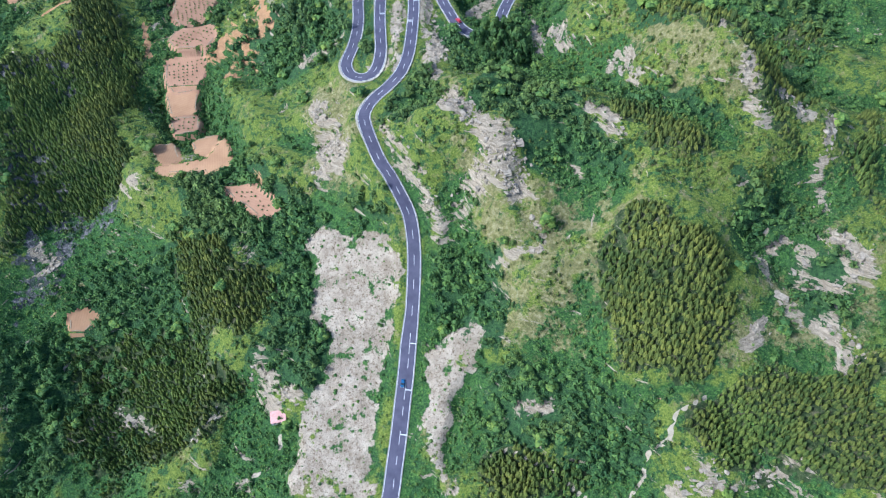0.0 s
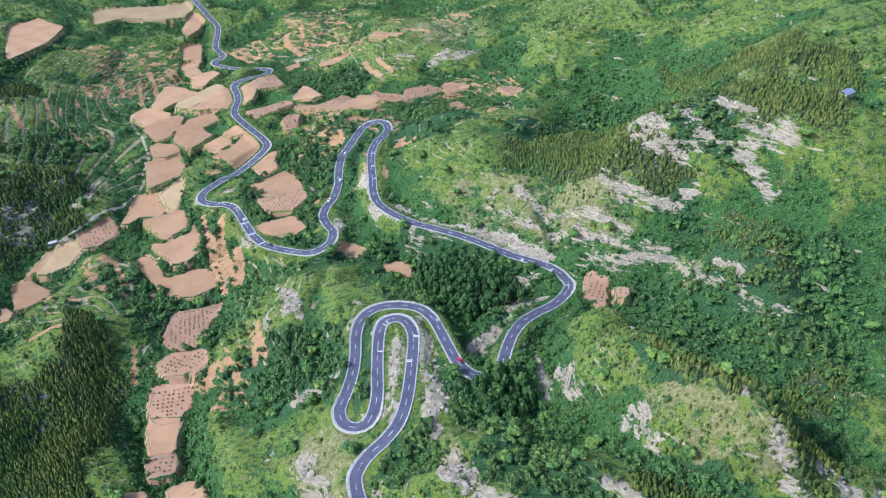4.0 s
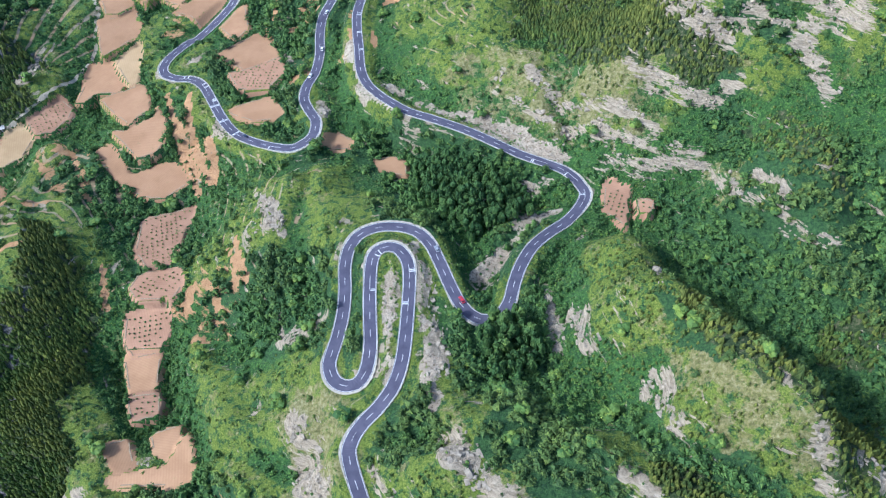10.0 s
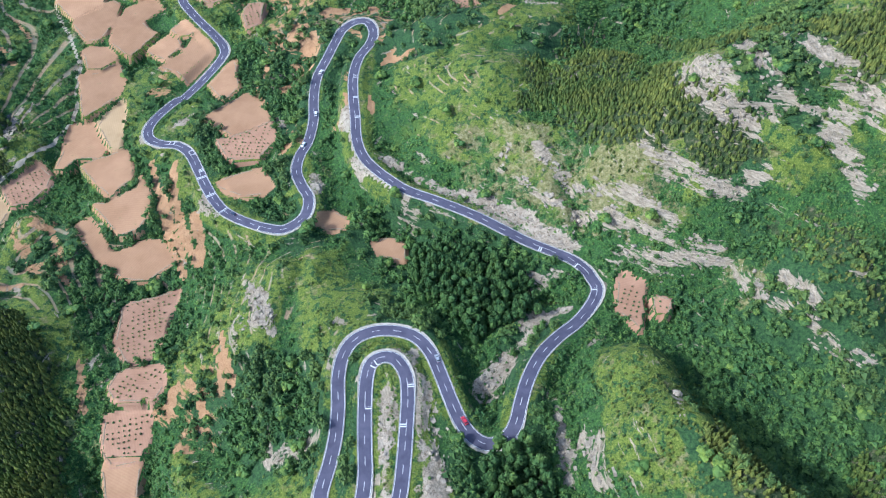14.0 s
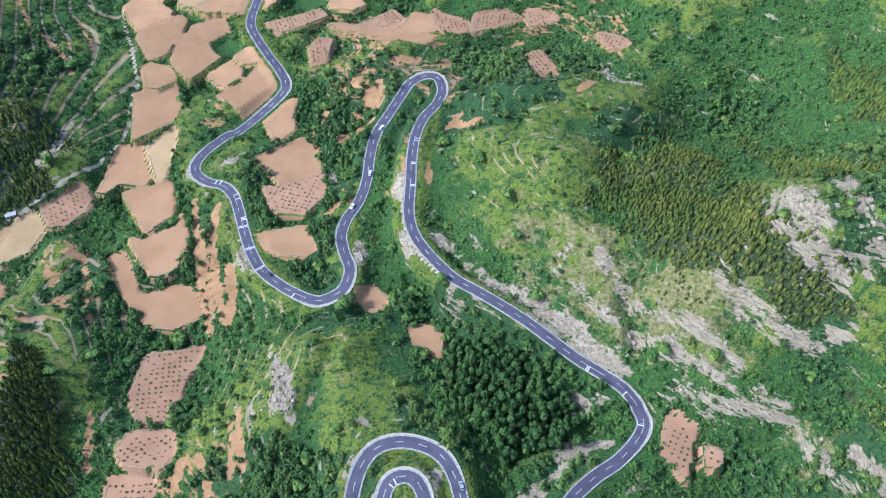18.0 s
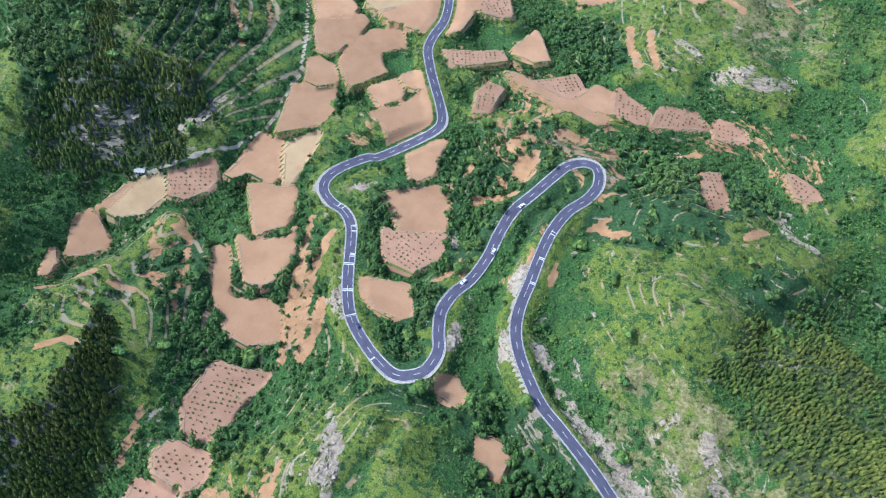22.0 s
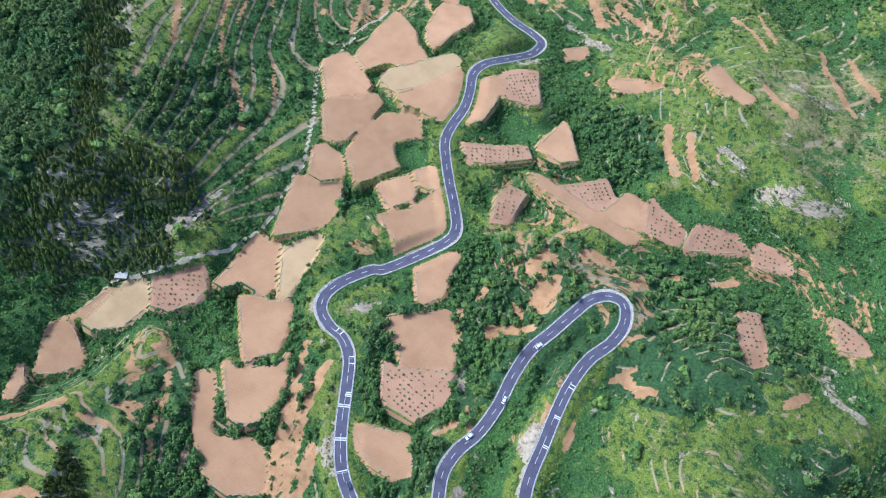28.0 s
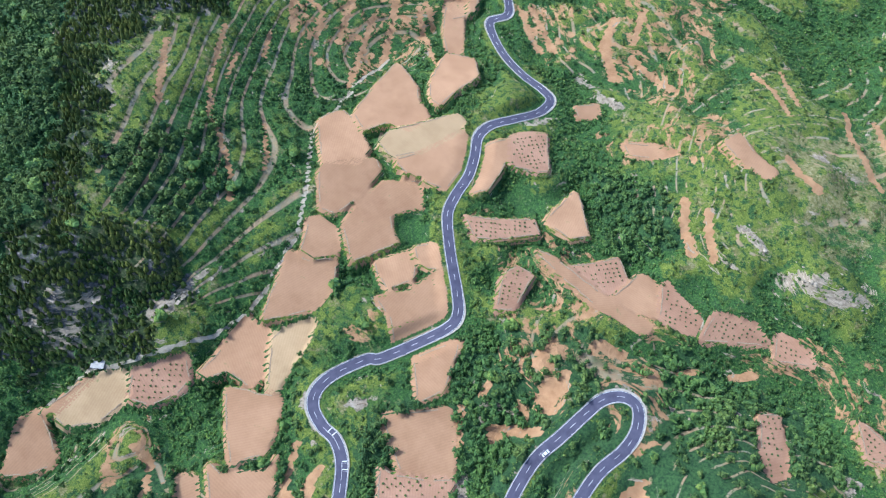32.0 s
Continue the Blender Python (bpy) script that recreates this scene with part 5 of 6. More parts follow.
# ---- fields ----
def field_thing(kind, poly, corners):
    xs, ys = [p[0] for p in poly], [p[1] for p in poly]
    gap = 1.0
    gx, gy = np.meshgrid(np.arange(min(xs) - 3, max(xs) + 4, gap), np.arange(min(ys) - 3, max(ys) + 4, gap))
    e = edge(poly, gx, gy) + rough(gx, gy, 9, 3, 60) * 1.1 + 3.0
    keep = (e > 0) & (cover(ROAD_D, gx, gy) > 5.4)
    cell = keep[:-1, :-1] & keep[:-1, 1:] & keep[1:, 1:] & keep[1:, :-1]
    if not cell.any():
        return None
    i = np.arange(gx.size).reshape(gx.shape)
    q = np.stack([i[:-1, :-1], i[:-1, 1:], i[1:, 1:], i[1:, :-1]], -1)[cell]
    used, q = np.unique(q, return_inverse=True)
    z = ground(gx, gy) + 0.12 + rough(gx, gy, 2.5, 2, 61) * 0.04
    v = np.c_[gx.ravel(), gy.ravel(), z.ravel()][used]
    ob = new("field", mesh("field", v, q.reshape(-1, 4), MAT_FIELD[kind], True))
    words = {"bare": "bare ploughed field of red-brown earth on a terrace", "orchard": "red earth field planted with rows of small bushes", "stubble": "pale stubble field on a terrace"}
    tagged(ob, words[kind], "field", "terraced fields")
    cx, cy = np.mean(xs), np.mean(ys)
    for (x0, y0), (x1, y1) in zip(corners, corners[1:] + corners[:1]):
        long = math.hypot(x1 - x0, y1 - y0)
        if long < 7:
            continue
        nx, ny = (y1 - y0) / long, -(x1 - x0) / long
        mx, my = (x0 + x1) / 2, (y0 + y1) / 2
        if nx * (mx - cx) + ny * (my - cy) < 0:
            nx, ny = -nx, -ny
        if float(ground(mx + nx * 5, my + ny * 5)) > float(ground(cx, cy)) - 0.7:
            continue
        s = np.linspace(0.15, 0.85, max(3, int(long / 2.0)))
        wx, wy = x0 + (x1 - x0) * s + rough(s * long, s * 0 + x0, 5, 2, 62) * 0.7, y0 + (y1 - y0) * s + rough(s * long, s * 0 + y0, 5, 2, 63) * 0.7
        line = np.c_[wx, wy, ground(wx, wy)]
        part("terrace_wall", mesh("terrace_wall", *strip_solid(line, np.full(len(s), -0.32), np.full(len(s), 0.32), 0.3, 1.6), MAT_WALL), ob, "pale dry-stone terrace wall")
    return ob


MAT_WALL = plain("dry stone", (0.18, 0.13, 0.08), (0.37, 0.28, 0.18), 0.8, 0.95, 0.5, 0.08)
for (kind, poly), (kind, corners) in zip(ROUND, FIELDS):
    field_thing(kind, poly, corners)


# ---- plants ----
rng = np.random.default_rng(7)
VALLEY = [(-270, 20), (225, 20), (330, 200), (425, 620), (120, 1060), (-600, 1060), (-600, 540), (-350, 200)]


def pine_shape(seed):
    """A young pine: an egg-shaped crown in ragged tiers, one tall."""
    r = np.random.default_rng(seed)
    v, f = [], []
    for low, high, wide in ((0.04, 0.56, 0.38), (0.22, 0.82, 0.37), (0.50, 1.0, 0.28)):
        n, o = 6, len(v)
        for k in range(n * 2):
            a = math.pi * k / n + r.uniform(-0.2, 0.2)
            w = wide * (1.0 if k % 2 else 0.7) * r.uniform(0.8, 1.2)
            v.append((w * math.cos(a), w * math.sin(a), low + r.uniform(-0.04, 0.06)))
        v.append((r.uniform(-0.05, 0.05), r.uniform(-0.05, 0.05), high))
        f += [(o + k, o + (k + 1) % (2 * n), o + 2 * n) for k in range(2 * n)]
    return np.array(v), np.array(f)


def leafy_shape(seed, lumps, leaves, tall=1.0, size=0.2, low=0.25, out=0.3, rough_core=False):
    """A crown about one wide: uneven lumps with loose sprays of leaves round them."""
    r = np.random.default_rng(seed)
    ico = bmesh.new()
    bmesh.ops.create_icosphere(ico, subdivisions=1, radius=1.0)
    base = np.array([p.co for p in ico.verts])
    tri = np.array([[p.index for p in q.verts] for q in ico.faces])
    ico.free()
    if rough_core:
        base = np.array([(1, 0, 0), (-0.5, 0.87, 0), (-0.5, -0.87, 0), (0, 0, 1.1)])
        tri = np.array([(0, 1, 3), (1, 2, 3), (2, 0, 3)])
    v, f, o = [], [], 0
    centres = []
    for k in range(lumps):
        a, d = r.uniform(0, 6.28), r.uniform(0.0, out)
        c = np.array((d * math.cos(a), d * math.sin(a), r.uniform(low, 0.75) * tall))
        size_k = r.uniform(0.17, 0.3) * (1.35 if lumps < 3 else 1.0)
        centres.append((c, size_k))
        turn = r.uniform(0, 6.28)
        spun = base @ np.array([(math.cos(turn), math.sin(turn), 0), (-math.sin(turn), math.cos(turn), 0), (0, 0, 1)])
        shape = spun * (1 + r.uniform(-0.35, 0.35, (len(base), 1))) * size_k * np.array((1, 1, 0.85))
        v.append(shape + c)
        f.append(tri + o)
        o += len(base)
    for k in range(leaves):
        c, q = centres[r.integers(lumps)]
        way = r.normal(size=3)
        way[2] = abs(way[2]) * 0.8 + 0.1
        way /= np.linalg.norm(way)
        at = c + way * q * r.uniform(0.85, 1.25)
        u = np.cross(way, r.normal(size=3))
        u /= np.linalg.norm(u)
        w = np.cross(way, u) + way * r.uniform(-0.6, 0.6)
        s = size * r.uniform(0.5, 1.0)
        v.append(np.array([at - u * s * 0.5, at + u * s * 0.5, at + w * s]))
        f.append(np.array([[o, o + 1, o + 2]]))
        o += 3
    return np.vstack(v), np.vstack(f)


def scatter(name, shapes, mat, x, y, wide, tall, label, category, turn=None, deep=None, sink=0.15):
    """All pieces of a kind as one object."""
    z = ground(x, y)
    verts, faces, lies, o = [], [], [], 0
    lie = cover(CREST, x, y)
    pick = rng.integers(len(shapes), size=len(x))
    turn = rng.uniform(0, 6.28, len(x)) if turn is None else turn
    deep = wide if deep is None else deep
    for k, (v, f) in enumerate(shapes):
        m = pick == k
        c, s = np.cos(turn[m])[:, None], np.sin(turn[m])[:, None]
        vx, vy = v[None, :, 0] * wide[m][:, None], v[None, :, 1] * deep[m][:, None]
        px, py = vx * c - vy * s + x[m][:, None], vx * s + vy * c + y[m][:, None]
        pz = v[None, :, 2] * tall[m][:, None] + z[m][:, None] - sink
        verts.append(np.stack([px, py, pz], -1).reshape(-1, 3))
        faces.append((f[None] + (np.arange(m.sum()) * len(v))[:, None, None] + o).reshape(-1, 3))
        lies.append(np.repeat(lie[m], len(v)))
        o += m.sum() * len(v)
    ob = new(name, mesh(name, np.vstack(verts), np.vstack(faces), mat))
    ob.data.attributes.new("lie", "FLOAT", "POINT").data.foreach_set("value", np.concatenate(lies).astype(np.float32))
    return tagged(ob, label, category, kind="stuff")


def spread(gap, jitter=0.9):
    """Places on a jittered grid over the valley."""
    x, y = np.meshgrid(np.arange(-600, 430, gap), np.arange(20, 1060, gap))
    x = (x + rng.uniform(-jitter, jitter, x.shape) * gap * 0.5).ravel()
    y = (y + rng.uniform(-jitter, jitter, y.shape) * gap * 0.5).ravel()
    m = inside(VALLEY, x, y)
    return x[m], y[m]


def clear(x, y):
    """How free a place is for plants."""
    return cover(FREE, x, y) * (1 - cover(STRIP, x, y)) * (1 - cover(TRACK, x, y)) * (1 - 0.45 * cover(BARE, x, y)) * (1 - 0.5 * cover(EARTH, x, y)) * (1 - 0.8 * cover(ROCK, x, y)) * step(5.4, 6.6, cover(ROAD_D, x, y))


def chosen(x, y, p):
    m = rng.uniform(size=len(x)) < p
    return x[m], y[m]


# pines
x, y = spread(1.85)
x, y = chosen(x, y, cover(PINE, x, y) * (1 - 0.38 * step(-240, -280, x)) * np.clip(1.15 + rough(x, y, 16, 2, 64) * 0.9, 0, 1) * clear(x, y))
tall = rng.uniform(3.2, 5.2, len(x)) * (1 + 0.25 * rough(x, y, 30, 2, 65)) * (0.5 + 0.5 * step(0.3, 0.8, cover(PINE, x, y)))
scatter("pine_forest", [pine_shape(s) for s in range(5)], MAT_PINE, x, y, tall * rng.uniform(0.74, 1.0, len(x)), tall, "dense young pine plantation, olive-green, on the slopes", "forest")

# hedges round the fields
hx, hy = [], []
for kind, poly in FIELDS:
    for (x0, y0), (x1, y1) in zip(poly, poly[1:] + poly[:1]):
        n = max(1, int(math.hypot(x1 - x0, y1 - y0) / 2.2))
        s = (np.arange(n) + rng.uniform(0, 1, n)) / n
        ex, ey = x0 + (x1 - x0) * s, y0 + (y1 - y0) * s
        cx, cy = np.mean([p[0] for p in poly]), np.mean([p[1] for p in poly])
        d = np.hypot(ex - cx, ey - cy)
        o = rng.uniform(3.4, 4.8, n)
        ex, ey = ex + (ex - cx) / d * o, ey + (ey - cy) / d * o
        m = (rough(ex, ey, 18, 2, 66) > -0.15) & (cover(ROAD_D, ex, ey) > 7) & (cover(FIELD, ex, ey) < 0.2)
        hx.append(ex[m])
        hy.append(ey[m])
hx, hy = np.concatenate(hx), np.concatenate(hy)

# broadleaf woods
x, y = spread(4.1)
lush = cover(WOOD, x, y)
p = np.clip(lush * 0.95 + 0.10 + 0.6 * step(0.0, 0.4, rough(x, y, 38, 3, 70) - 0.45 * cover(CREST, x, y)), 0, 1) * clear(x, y) * (1 - cover(PINE, x, y)) * (1 - cover(GROVE, x, y)) * (1 - 0.75 * cover(DRYNESS, x, y))
row = cover(phase, x, y) % 1.0
p = p * (1 - 0.85 * cover(terraced, x, y) * step(0.5, 0.56, row) * step(0.9, 0.84, row))
x, y = chosen(x, y, p)
wide = rng.uniform(1.75, 2.75, len(x)) ** 1.9 * (0.78 + 0.55 * cover(WOOD, x, y))
x, y, wide = np.r_[x, hx], np.r_[y, hy], np.r_[wide, rng.uniform(1.4, 3.2, len(hx))]
near = y < 560
scatter("broadleaf_wood", [leafy_shape(s, 9, 84, 1.0, 0.155, 0.2, 0.42, True) for s in range(10)], MAT_WOOD, x[near], y[near], wide[near], wide[near] * rng.uniform(0.65, 0.95, near.sum()), "dense green broadleaf trees filling the gullies", "trees")
scatter("broadleaf_wood", [leafy_shape(s, 6, 38, 1.0, 0.23, 0.2, 0.38, True) for s in range(10)], MAT_WOOD, x[~near], y[~near], wide[~near], wide[~near] * rng.uniform(0.65, 0.95, (~near).sum()), "green broadleaf trees between the terraces and fields", "trees")

# scrub
x, y = spread(2.05)
p = (0.46 + 0.6 * rough(x, y, 22, 3, 80) - 0.16 * cover(CREST, x, y)) * clear(x, y) * (1 - 0.75 * cover(PINE, x, y)) * (1 - 0.75 * cover(WOOD, x, y)) * (1 - cover(GROVE, x, y)) * (1 - 0.25 * step(560, 700, y))
row = cover(phase, x, y) % 1.0
p = p * (1 + cover(terraced, x, y) * (3.5 * step(0.78, 0.86, row) * step(1.0, 0.96, row) + 0.8 * step(0.22, 0.30, row) * step(0.42, 0.36, row) - 0.6))
x, y = chosen(x, y, p)
wide = rng.uniform(0.8, 1.85, len(x)) ** 1.6 * (1 + 0.25 * step(560, 700, y))
scatter("scrub", [leafy_shape(20 + s, 1, 5, 0.75, 0.55, 0.22, 0.1, True) for s in range(8)], MAT_SHRUB, x, y, wide, wide * rng.uniform(0.6, 1.0, len(x)), "yellow-green scrub and bushes on the open slopes", "bushes")

# thickets of larger bushes in clumps, and along the verges of the road
x, y = spread(3.1)
p = 0.75 * step(-0.02, 0.26, rough(x, y, 11, 3, 84) - 0.26 * cover(CREST, x, y)) * clear(x, y) * (1 - 0.6 * cover(PINE, x, y)) * (1 - cover(WOOD, x, y)) * (1 - cover(GROVE, x, y)) * (1 - 0.6 * cover(TERRACE, x, y))
x, y = chosen(x, y, p)
wide = rng.uniform(1.2, 2.1, len(x)) ** 1.5
for sign in (-1, 1):
    v = even(spline(ROAD, 1.0), 1.3)
    tv, side = along(v)
    o = sign * rng.uniform(5.2, 7.6, len(v))
    vx, vy = v[:, 0] + side[:, 0] * o, v[:, 1] + side[:, 1] * o
    m = (cover(ROAD_D, vx, vy) > 5.0) & (cover(FIELD, vx, vy) < 0.3) & (vy > 20) & (rough(vx, vy, 20, 2, 85) > -0.12)
    x, y, wide = np.r_[x, vx[m]], np.r_[y, vy[m]], np.r_[wide, rng.uniform(0.9, 1.9, m.sum())]
scatter("thickets", [leafy_shape(40 + s, 3, 16, 0.8, 0.32, 0.2, 0.36, True) for s in range(8)], MAT_LEAF, x, y, wide, wide * rng.uniform(0.6, 0.95, len(x)), "clumps of green bushes on the slopes and road verges", "bushes")

# sparse bushes on the bare ground of the quarry and the rock bands
x, y = spread(4.5)
x, y = chosen(x, y, 0.5 * np.maximum(cover(YARD, x, y), cover(ROCK, x, y)) * step(6, 8, cover(ROAD_D, x, y)))
wide = rng.uniform(0.8, 2.4, len(x))
scatter("scattered_bushes", [leafy_shape(60 + s, 1, 9, 0.75, 0.34, 0.3, 0.1) for s in range(3)], MAT_LEAF, x, y, wide, wide * 0.8, "single small green bushes on bare pale ground", "bushes")


# ---- single trees ----
def tree_thing(name, seed, lumps, leaves, tall, wide, mat, label, category, group, low=0.3, out=0.3):
    top = new(name)
    bm = bmesh.new()
    bmesh.ops.create_cone(bm, cap_ends=True, segments=6, radius1=0.035 * tall, radius2=0.014 * tall, depth=tall * 0.5)
    bmesh.ops.translate(bm, verts=bm.verts, vec=(0, 0, tall * 0.22))
    for k in range(3):
        limb = bmesh.ops.create_cone(bm, cap_ends=False, segments=4, radius1=0.016 * tall, radius2=0.006 * tall, depth=tall * 0.34)["verts"]
        bmesh.ops.translate(bm, verts=limb, vec=(0, 0, tall * 0.17))
        bmesh.ops.transform(bm, verts=limb, matrix=Matrix.Translation((0, 0, tall * 0.32)) @ Matrix.Rotation(2.1 * k + seed, 4, "Z") @ Matrix.Rotation(0.6, 4, "Y"))
    part("trunk", bm_mesh("trunk", bm, MAT_BARK), top)
    v, f = leafy_shape(seed, lumps, leaves, 1.0, 0.16, low, out)
    part("crown", mesh("crown", v * np.array((wide, wide, tall)), f, mat), top)
    return tagged(top, label, category, group)


def plant(originals, places, sizes):
    """Copies of some trees at the places; the originals take the first ones."""
    for k, ((x, y), s) in enumerate(zip(places, sizes)):
        m = Matrix.Translation((x, y, float(ground(x, y)) - 0.1)) @ Matrix.Rotation(rng.uniform(0, 6.28), 4, "Z")
        ob = originals[k % len(originals)]
        if k < len(originals):
            ob.matrix_basis = m
        else:
            ob = copy_thing(ob, m)
        ob.scale = (s, s, s)


x, y = spread(3.6)
x, y = chosen(x, y, cover(GROVE, x, y) * (cover(ROAD_D, x, y) > 5.2))
order = np.argsort(y)[:290]
poplars = [tree_thing("poplar", 100 + s, 12, 150, 11.0, 5.4, MAT_POPLAR, "tall dark-green poplar in a dense grove", "tree", "poplar grove", 0.22, 0.22) for s in range(4)]
plant(poplars, list(zip(x[order], y[order])), rng.uniform(0.75, 1.2, len(order)))
bend_trees = [tree_thing("tall_tree", 120 + s, 16, 220, 15.0, 8.0, MAT_WOOD, "tall dark-green broadleaf tree below the road bend", "tree", "trees below the bend", 0.3, 0.28) for s in range(3)]
plant(bend_trees, [(27, 288), (33, 284), (39, 287), (24, 278), (44, 279), (31, 272), (39, 268), (26, 262)], (0.95, 1.1, 0.9, 0.85, 0.95, 0.9, 0.8, 0.8))

x, y = spread(13)
x, y = chosen(x, y, (cover(WOOD, x, y) * 0.5 + 0.12) * clear(x, y) * (1 - cover(PINE, x, y)) * (1 - cover(GROVE, x, y)) * step(700, 500, y))
order = rng.permutation(len(x))[:230]
trees = [tree_thing("broadleaf_tree", 130 + s, 10, 110, 6.0, 7.4, MAT_LEAF, "spreading green broadleaf tree on the slope", "tree", "slope trees", 0.35, 0.34) for s in range(5)]
plant(trees, list(zip(x[order], y[order])), rng.uniform(0.7, 1.25, len(order)))

# orchard rows
ox, oy = [], []
for kind, poly in FIELDS:
    if kind != "orchard":
        continue
    (ax_, ay_), (bx_, by_) = poly[0], poly[1]
    a = math.atan2(by_ - ay_, bx_ - ax_)
    cx, cy = np.mean([p[0] for p in poly]), np.mean([p[1] for p in poly])
    u, w = np.meshgrid(np.arange(-40, 41, 3.0), np.arange(-40, 41, 3.0))
    u, w = u + rng.uniform(-0.4, 0.4, u.shape), w + rng.uniform(-0.4, 0.4, u.shape)
    px, py = cx + u * math.cos(a) - w * math.sin(a), cy + u * math.sin(a) + w * math.cos(a)
    m = (edge(poly, px, py) > 1.2) & (rng.uniform(size=px.shape) < 0.8)
    ox.append(px[m])
    oy.append(py[m])
ox, oy = np.concatenate(ox), np.concatenate(oy)
order = np.argsort(np.hypot(ox + 120, oy - 500))
bush_meshes = [mesh("orchard_bush", *(lambda q: (q[0] * np.array((1.7, 1.7, 1.4)), q[1]))(leafy_shape(160 + s, 3, 26, 0.8, 0.3, 0.25, 0.2)), MAT_SHRUB) for s in range(4)]
for k in order[:290]:
    ob = tagged(new("orchard_bush", bush_meshes[k % 4]), "small dark-green bush in a row on red earth", "bush", "orchard rows")
    ob.matrix_basis = Matrix.Translation((ox[k], oy[k], float(ground(ox[k], oy[k])) + 0.02)) @ Matrix.Rotation(rng.uniform(0, 6.28), 4, "Z") @ Matrix.Scale(rng.uniform(0.6, 1.1), 4)
rest = order[290:]
if len(rest):
    scatter("orchard_rows", [leafy_shape(170 + s, 1, 10, 0.8, 0.34, 0.3, 0.1) for s in range(4)], MAT_POPLAR, ox[rest], oy[rest], rng.uniform(1.1, 1.9, len(rest)), rng.uniform(0.9, 1.4, len(rest)), "rows of small dark-green bushes on red earth", "bushes", sink=0.0)


# ---- rocks ----
MAT_ROCK = plain("pale limestone", (0.16, 0.128, 0.088), (0.45, 0.375, 0.285), 1.6, 0.95, 0.6, 0.15)


def slab_shape(seed):
    r = np.random.default_rng(seed)
    v = np.array([(sx * r.uniform(0.36, 0.54), sy * r.uniform(0.3, 0.54), z * r.uniform(0.75, 1.1) - 0.2) for z in (0, 1) for sx, sy in ((-1, -1), (1, -1), (1, 1), (-1, 1))])
    f = np.array([(4, 5, 6), (4, 6, 7), (0, 1, 5), (0, 5, 4), (1, 2, 6), (1, 6, 5), (2, 3, 7), (2, 7, 6), (3, 0, 4), (3, 4, 7)])
    return v, f


sx, sy, sa = [], [], []
for width, line in ROCKS:
    for (x0, y0), (x1, y1) in zip(line[:-1], line[1:]):
        long = math.hypot(x1 - x0, y1 - y0)
        n = int(long * width * 0.20)
        s, o = rng.uniform(0, 1, n), rng.normal(0, width * 0.42, n)
        sx.append(x0 + (x1 - x0) * s - (y1 - y0) / long * o)
        sy.append(y0 + (y1 - y0) * s + (x1 - x0) / long * o)
        sa.append(math.atan2(y1 - y0, x1 - x0) + rng.normal(0, 0.25, n))
sx, sy, sa = np.concatenate(sx), np.concatenate(sy), np.concatenate(sa)
m = (cover(ROAD_D, sx, sy) > 6.5) & (cover(FIELD, sx, sy) < 0.2) & (rough(sx, sy, 9, 2, 90) > -0.25)
sx, sy, sa = sx[m], sy[m], sa[m]
long = rng.lognormal(0.35, 0.5, len(sx)) * 1.1
scatter("rock_ledges", [slab_shape(s) for s in range(8)], MAT_ROCK, sx, sy, long, rng.uniform(0.5, 1.3, len(sx)), "broken pale limestone ledges along the slopes", "rocks", turn=sa, deep=long * rng.uniform(0.35, 0.7, len(sx)), sink=0.3)


def boulder_mesh(seed):
    bm = bmesh.new()
    bmesh.ops.create_icosphere(bm, subdivisions=2, radius=1.0)
    for p in bm.verts:
        d = 1 + 0.35 * noise.noise(p.co * 1.3 + Vector((seed * 7.1, 0, 0)))
        p.co = Vector((p.co.x * 1.15, p.co.y * 0.85, p.co.z * 0.75)) * d
    return bm_mesh("boulder", bm, MAT_ROCK)


boulders = [boulder_mesh(s) for s in range(4)]
for k in rng.permutation(len(sx))[:150]:
    ob = tagged(new("boulder", boulders[k % 4]), "pale weathered limestone boulder on the slope", "boulder", "slope boulders")
    ob.matrix_basis = Matrix.Translation((sx[k], sy[k], float(ground(sx[k], sy[k])) + 0.2)) @ Matrix.Rotation(rng.uniform(0, 6.28), 4, "Z") @ Matrix.Scale(rng.uniform(0.6, 1.5), 4)
for x, y in MONUMENT:
    ob = tagged(new("boulder", boulders[1]), "large white boulder standing on the knoll", "boulder")
    ob.matrix_basis = Matrix.Translation((x, y, float(ground(x, y)) + 0.8)) @ Matrix.Scale(2.2, 4)


# ---- cars ----
def paint_material(name, colour):
    m, n, l, s = material(name, 0.3)
    s.inputs["Base Color"].default_value = (*colour, 1)
    s.inputs["Coat Weight"].default_value = 0.6
    return m


MAT_CAR = {"white": paint_material("white car paint", (0.78, 0.78, 0.78)), "red": paint_material("red car paint", (0.45, 0.03, 0.05)),
           "blue": paint_material("blue car paint", (0.02, 0.09, 0.20)), "grey": paint_material("grey car paint", (0.30, 0.31, 0.34)), "dark": paint_material("dark car paint", (0.04, 0.05, 0.09))}
MAT_TYRE = plain("tyre rubber", (0.015, 0.015, 0.015), (0.03, 0.03, 0.03), 0.2)
MAT_RIM = paint_material("wheel rim", (0.5, 0.5, 0.52))
MAT_GLASS = paint_material("tinted car glass", (0.02, 0.025, 0.03))
MAT_LAMP = paint_material("lamp lens", (0.8, 0.8, 0.75))
MAT_TAIL = paint_material("tail lamp", (0.35, 0.02, 0.02))


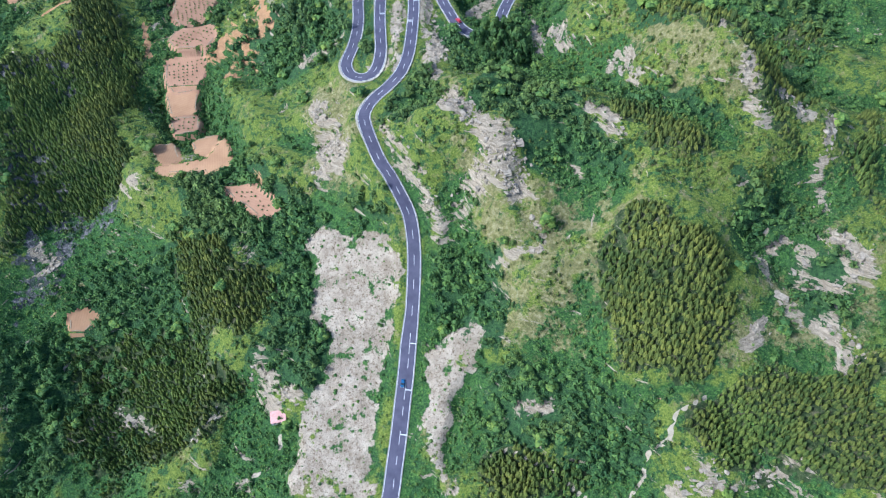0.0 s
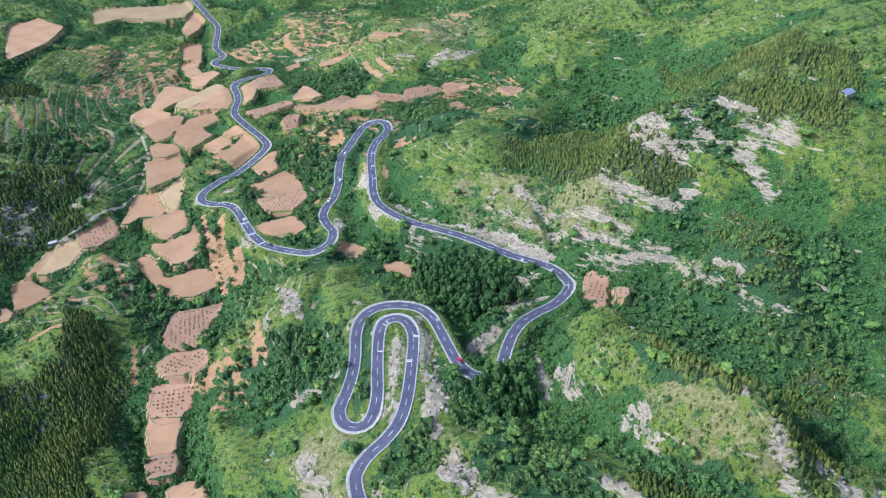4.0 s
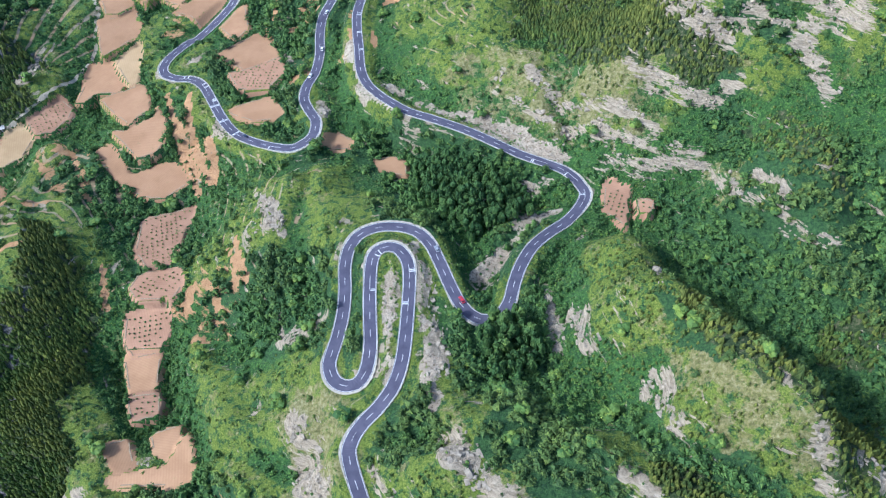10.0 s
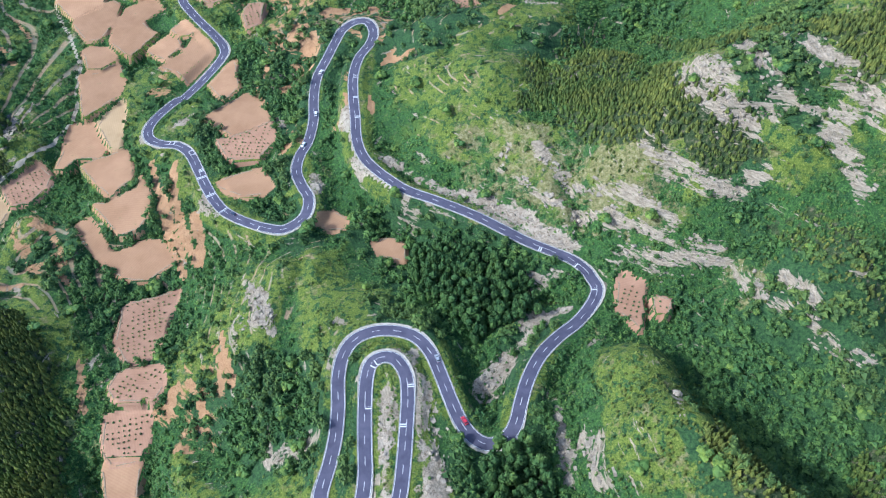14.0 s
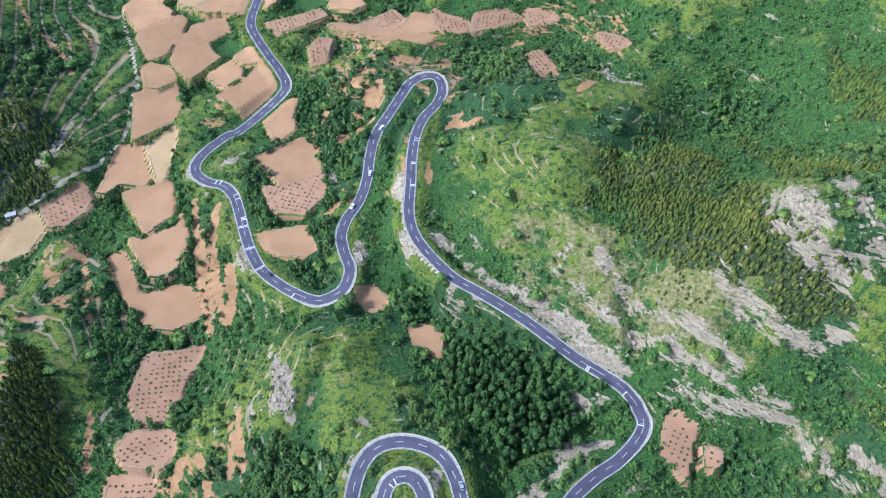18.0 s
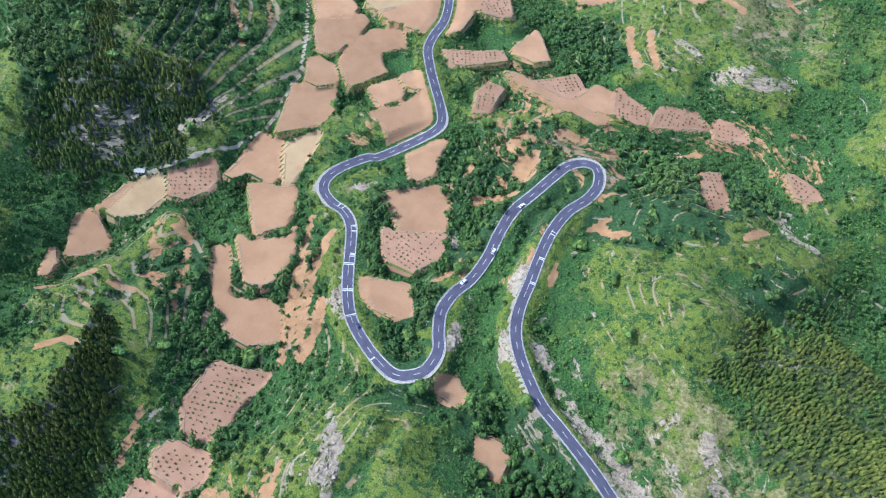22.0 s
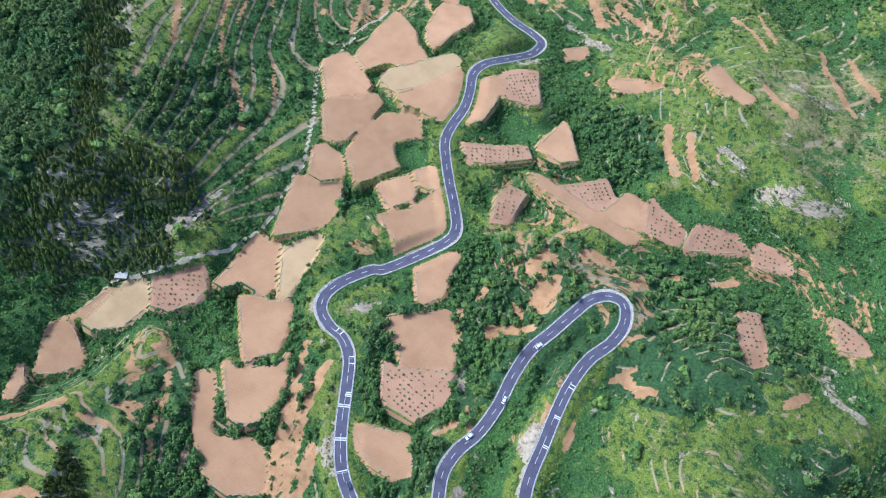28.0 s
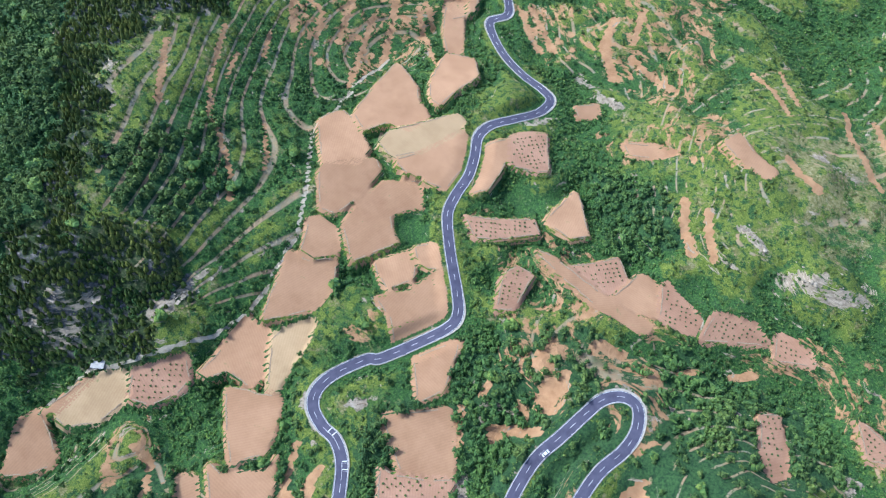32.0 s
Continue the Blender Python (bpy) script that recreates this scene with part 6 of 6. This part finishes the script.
def prism(name, profile, half, mat, bevel=0.04, taper=1.0):
    """A side view (x, z) drawn across the car's width."""
    bm = bmesh.new()
    a = [bm.verts.new((x, -half * (taper if z > 1.2 else 1), z)) for x, z in profile]
    b = [bm.verts.new((x, half * (taper if z > 1.2 else 1), z)) for x, z in profile]
    bm.faces.new(a)
    bm.faces.new(b[::-1])
    for i in range(len(a)):
        j = (i + 1) % len(a)
        bm.faces.new((a[j], a[i], b[i], b[j]))
    bmesh.ops.bevel(bm, geom=bm.edges[:], offset=bevel, segments=2, affect="EDGES")
    return bm_mesh(name, bm, mat)


def car_thing(colour):
    paint = MAT_CAR[colour]
    top = tagged(new("car"), colour.replace("dark", "dark blue") + " car driving on the mountain road", "car", "cars on the road")
    part("body", prism("body", [(-2.2, 0.35), (-2.25, 0.75), (-2.1, 0.95), (-1.4, 1.02), (1.0, 0.98), (1.95, 0.85), (2.25, 0.65), (2.2, 0.35)], 0.88, paint, 0.07), top)
    part("windows", prism("windows", [(-1.85, 0.98), (-1.35, 1.46), (0.45, 1.46), (1.15, 0.96)], 0.78, MAT_GLASS, 0.05, 0.86), top, "dark tinted glass")
    part("roof", prism("roof", [(-1.4, 1.44), (-1.3, 1.52), (0.35, 1.52), (0.5, 1.44)], 0.70, paint, 0.03), top)
    for x in (-1.35, 1.35):
        for y in (-0.8, 0.8):
            wheel = part("wheel", None, top, at=Matrix.Translation((x, y, 0.33)) @ Matrix.Rotation(math.pi / 2, 4, "X"))
            for name, r, d, mat in (("tyre", 0.33, 0.2, MAT_TYRE), ("rim", 0.2, 0.23, MAT_RIM)):
                bm = bmesh.new()
                bmesh.ops.create_cone(bm, cap_ends=True, segments=14, radius1=r, radius2=r, depth=d)
                part(name, bm_mesh(name, bm, mat), wheel)
    for y in (-0.62, 0.62):
        part("headlight", box_mesh("headlight", (2.12, y - 0.17, 0.62), (2.28, y + 0.17, 0.76), MAT_LAMP, 0.02), top)
        part("tail_light", box_mesh("tail_light", (-2.28, y - 0.17, 0.68), (-2.14, y + 0.17, 0.86), MAT_TAIL, 0.02), top)
    return top


for x, y, colour in CARS:
    k = nearest(x, y)
    c, u, w = road_line[k], road_t[k], road_side[k]
    sign = 1.0 if (x - c[0]) * w[0] + (y - c[1]) * w[1] > 0 else -1.0
    at = c + np.r_[w * sign * 1.55, 0.02]
    car_thing(colour).matrix_basis = Matrix.Translation(at) @ Matrix.Rotation(math.atan2(u[1] * sign, u[0] * sign), 4, "Z")


# ---- small buildings ----
def house_thing(x, y, long, deep, high, roof_mat, roof_high, turn, label):
    z = float(ground(x, y)) - 0.2
    top = tagged(new("house"), label, "house")
    top.matrix_basis = Matrix.Translation((x, y, z)) @ Matrix.Rotation(turn, 4, "Z")
    for k, (lo, hi) in enumerate((((-long / 2, -deep / 2, 0), (long / 2, -deep / 2 + 0.25, high)), ((-long / 2, deep / 2 - 0.25, 0), (long / 2, deep / 2, high)),
                                  ((-long / 2, -deep / 2 + 0.25, 0), (-long / 2 + 0.25, deep / 2 - 0.25, high)), ((long / 2 - 0.25, -deep / 2 + 0.25, 0), (long / 2, deep / 2 - 0.25, high)))):
        part("wall", box_mesh("wall", lo, hi, MAT_PLASTER), top)
    part("roof", prism("roof", [(-deep / 2 - 0.4, high), (0, high + roof_high), (deep / 2 + 0.4, high), (0, high + roof_high - 0.2 if roof_high > 0.5 else high - 0.02)], long / 2 + 0.4, roof_mat, 0.02), top, at=Matrix.Rotation(math.pi / 2, 4, "Z"))
    part("door", box_mesh("door", (-0.5, -deep / 2 - 0.04, 0.1), (0.5, -deep / 2 + 0.02, 2.1), MAT_DOOR, 0.01), top)
    for o in (-long * 0.3, long * 0.3):
        part("window", box_mesh("window", (o - 0.5, -deep / 2 - 0.04, 0.9), (o + 0.5, -deep / 2 + 0.02, 2.0), MAT_GLASS, 0.01), top)


MAT_PLASTER = plain("weathered plaster", (0.30, 0.28, 0.25), (0.48, 0.45, 0.41), 1.5)
MAT_PINK = plain("faded pink roof", (0.55, 0.28, 0.24), (0.68, 0.40, 0.35), 1.2)
MAT_SLATE = plain("grey-blue roof tiles", (0.16, 0.17, 0.24), (0.28, 0.29, 0.38), 1.0)
MAT_DOOR = plain("dark wooden door", (0.10, 0.06, 0.04), (0.18, 0.11, 0.07), 0.5)
house_thing(*HOUSES[0], 7.0, 6.0, 2.6, MAT_PINK, 0.45, 0.2, "small house with a faded pink roof beside the quarry")
house_thing(*HOUSES[1], 9.0, 6.0, 3.0, MAT_SLATE, 1.8, 0.6, "farmhouse with a grey-blue tiled roof on the ridge")
house_thing(*HOUSES[2], 6.0, 4.0, 2.4, MAT_PLASTER, 0.45, 0.5, "pale plastered hut beside the valley track")
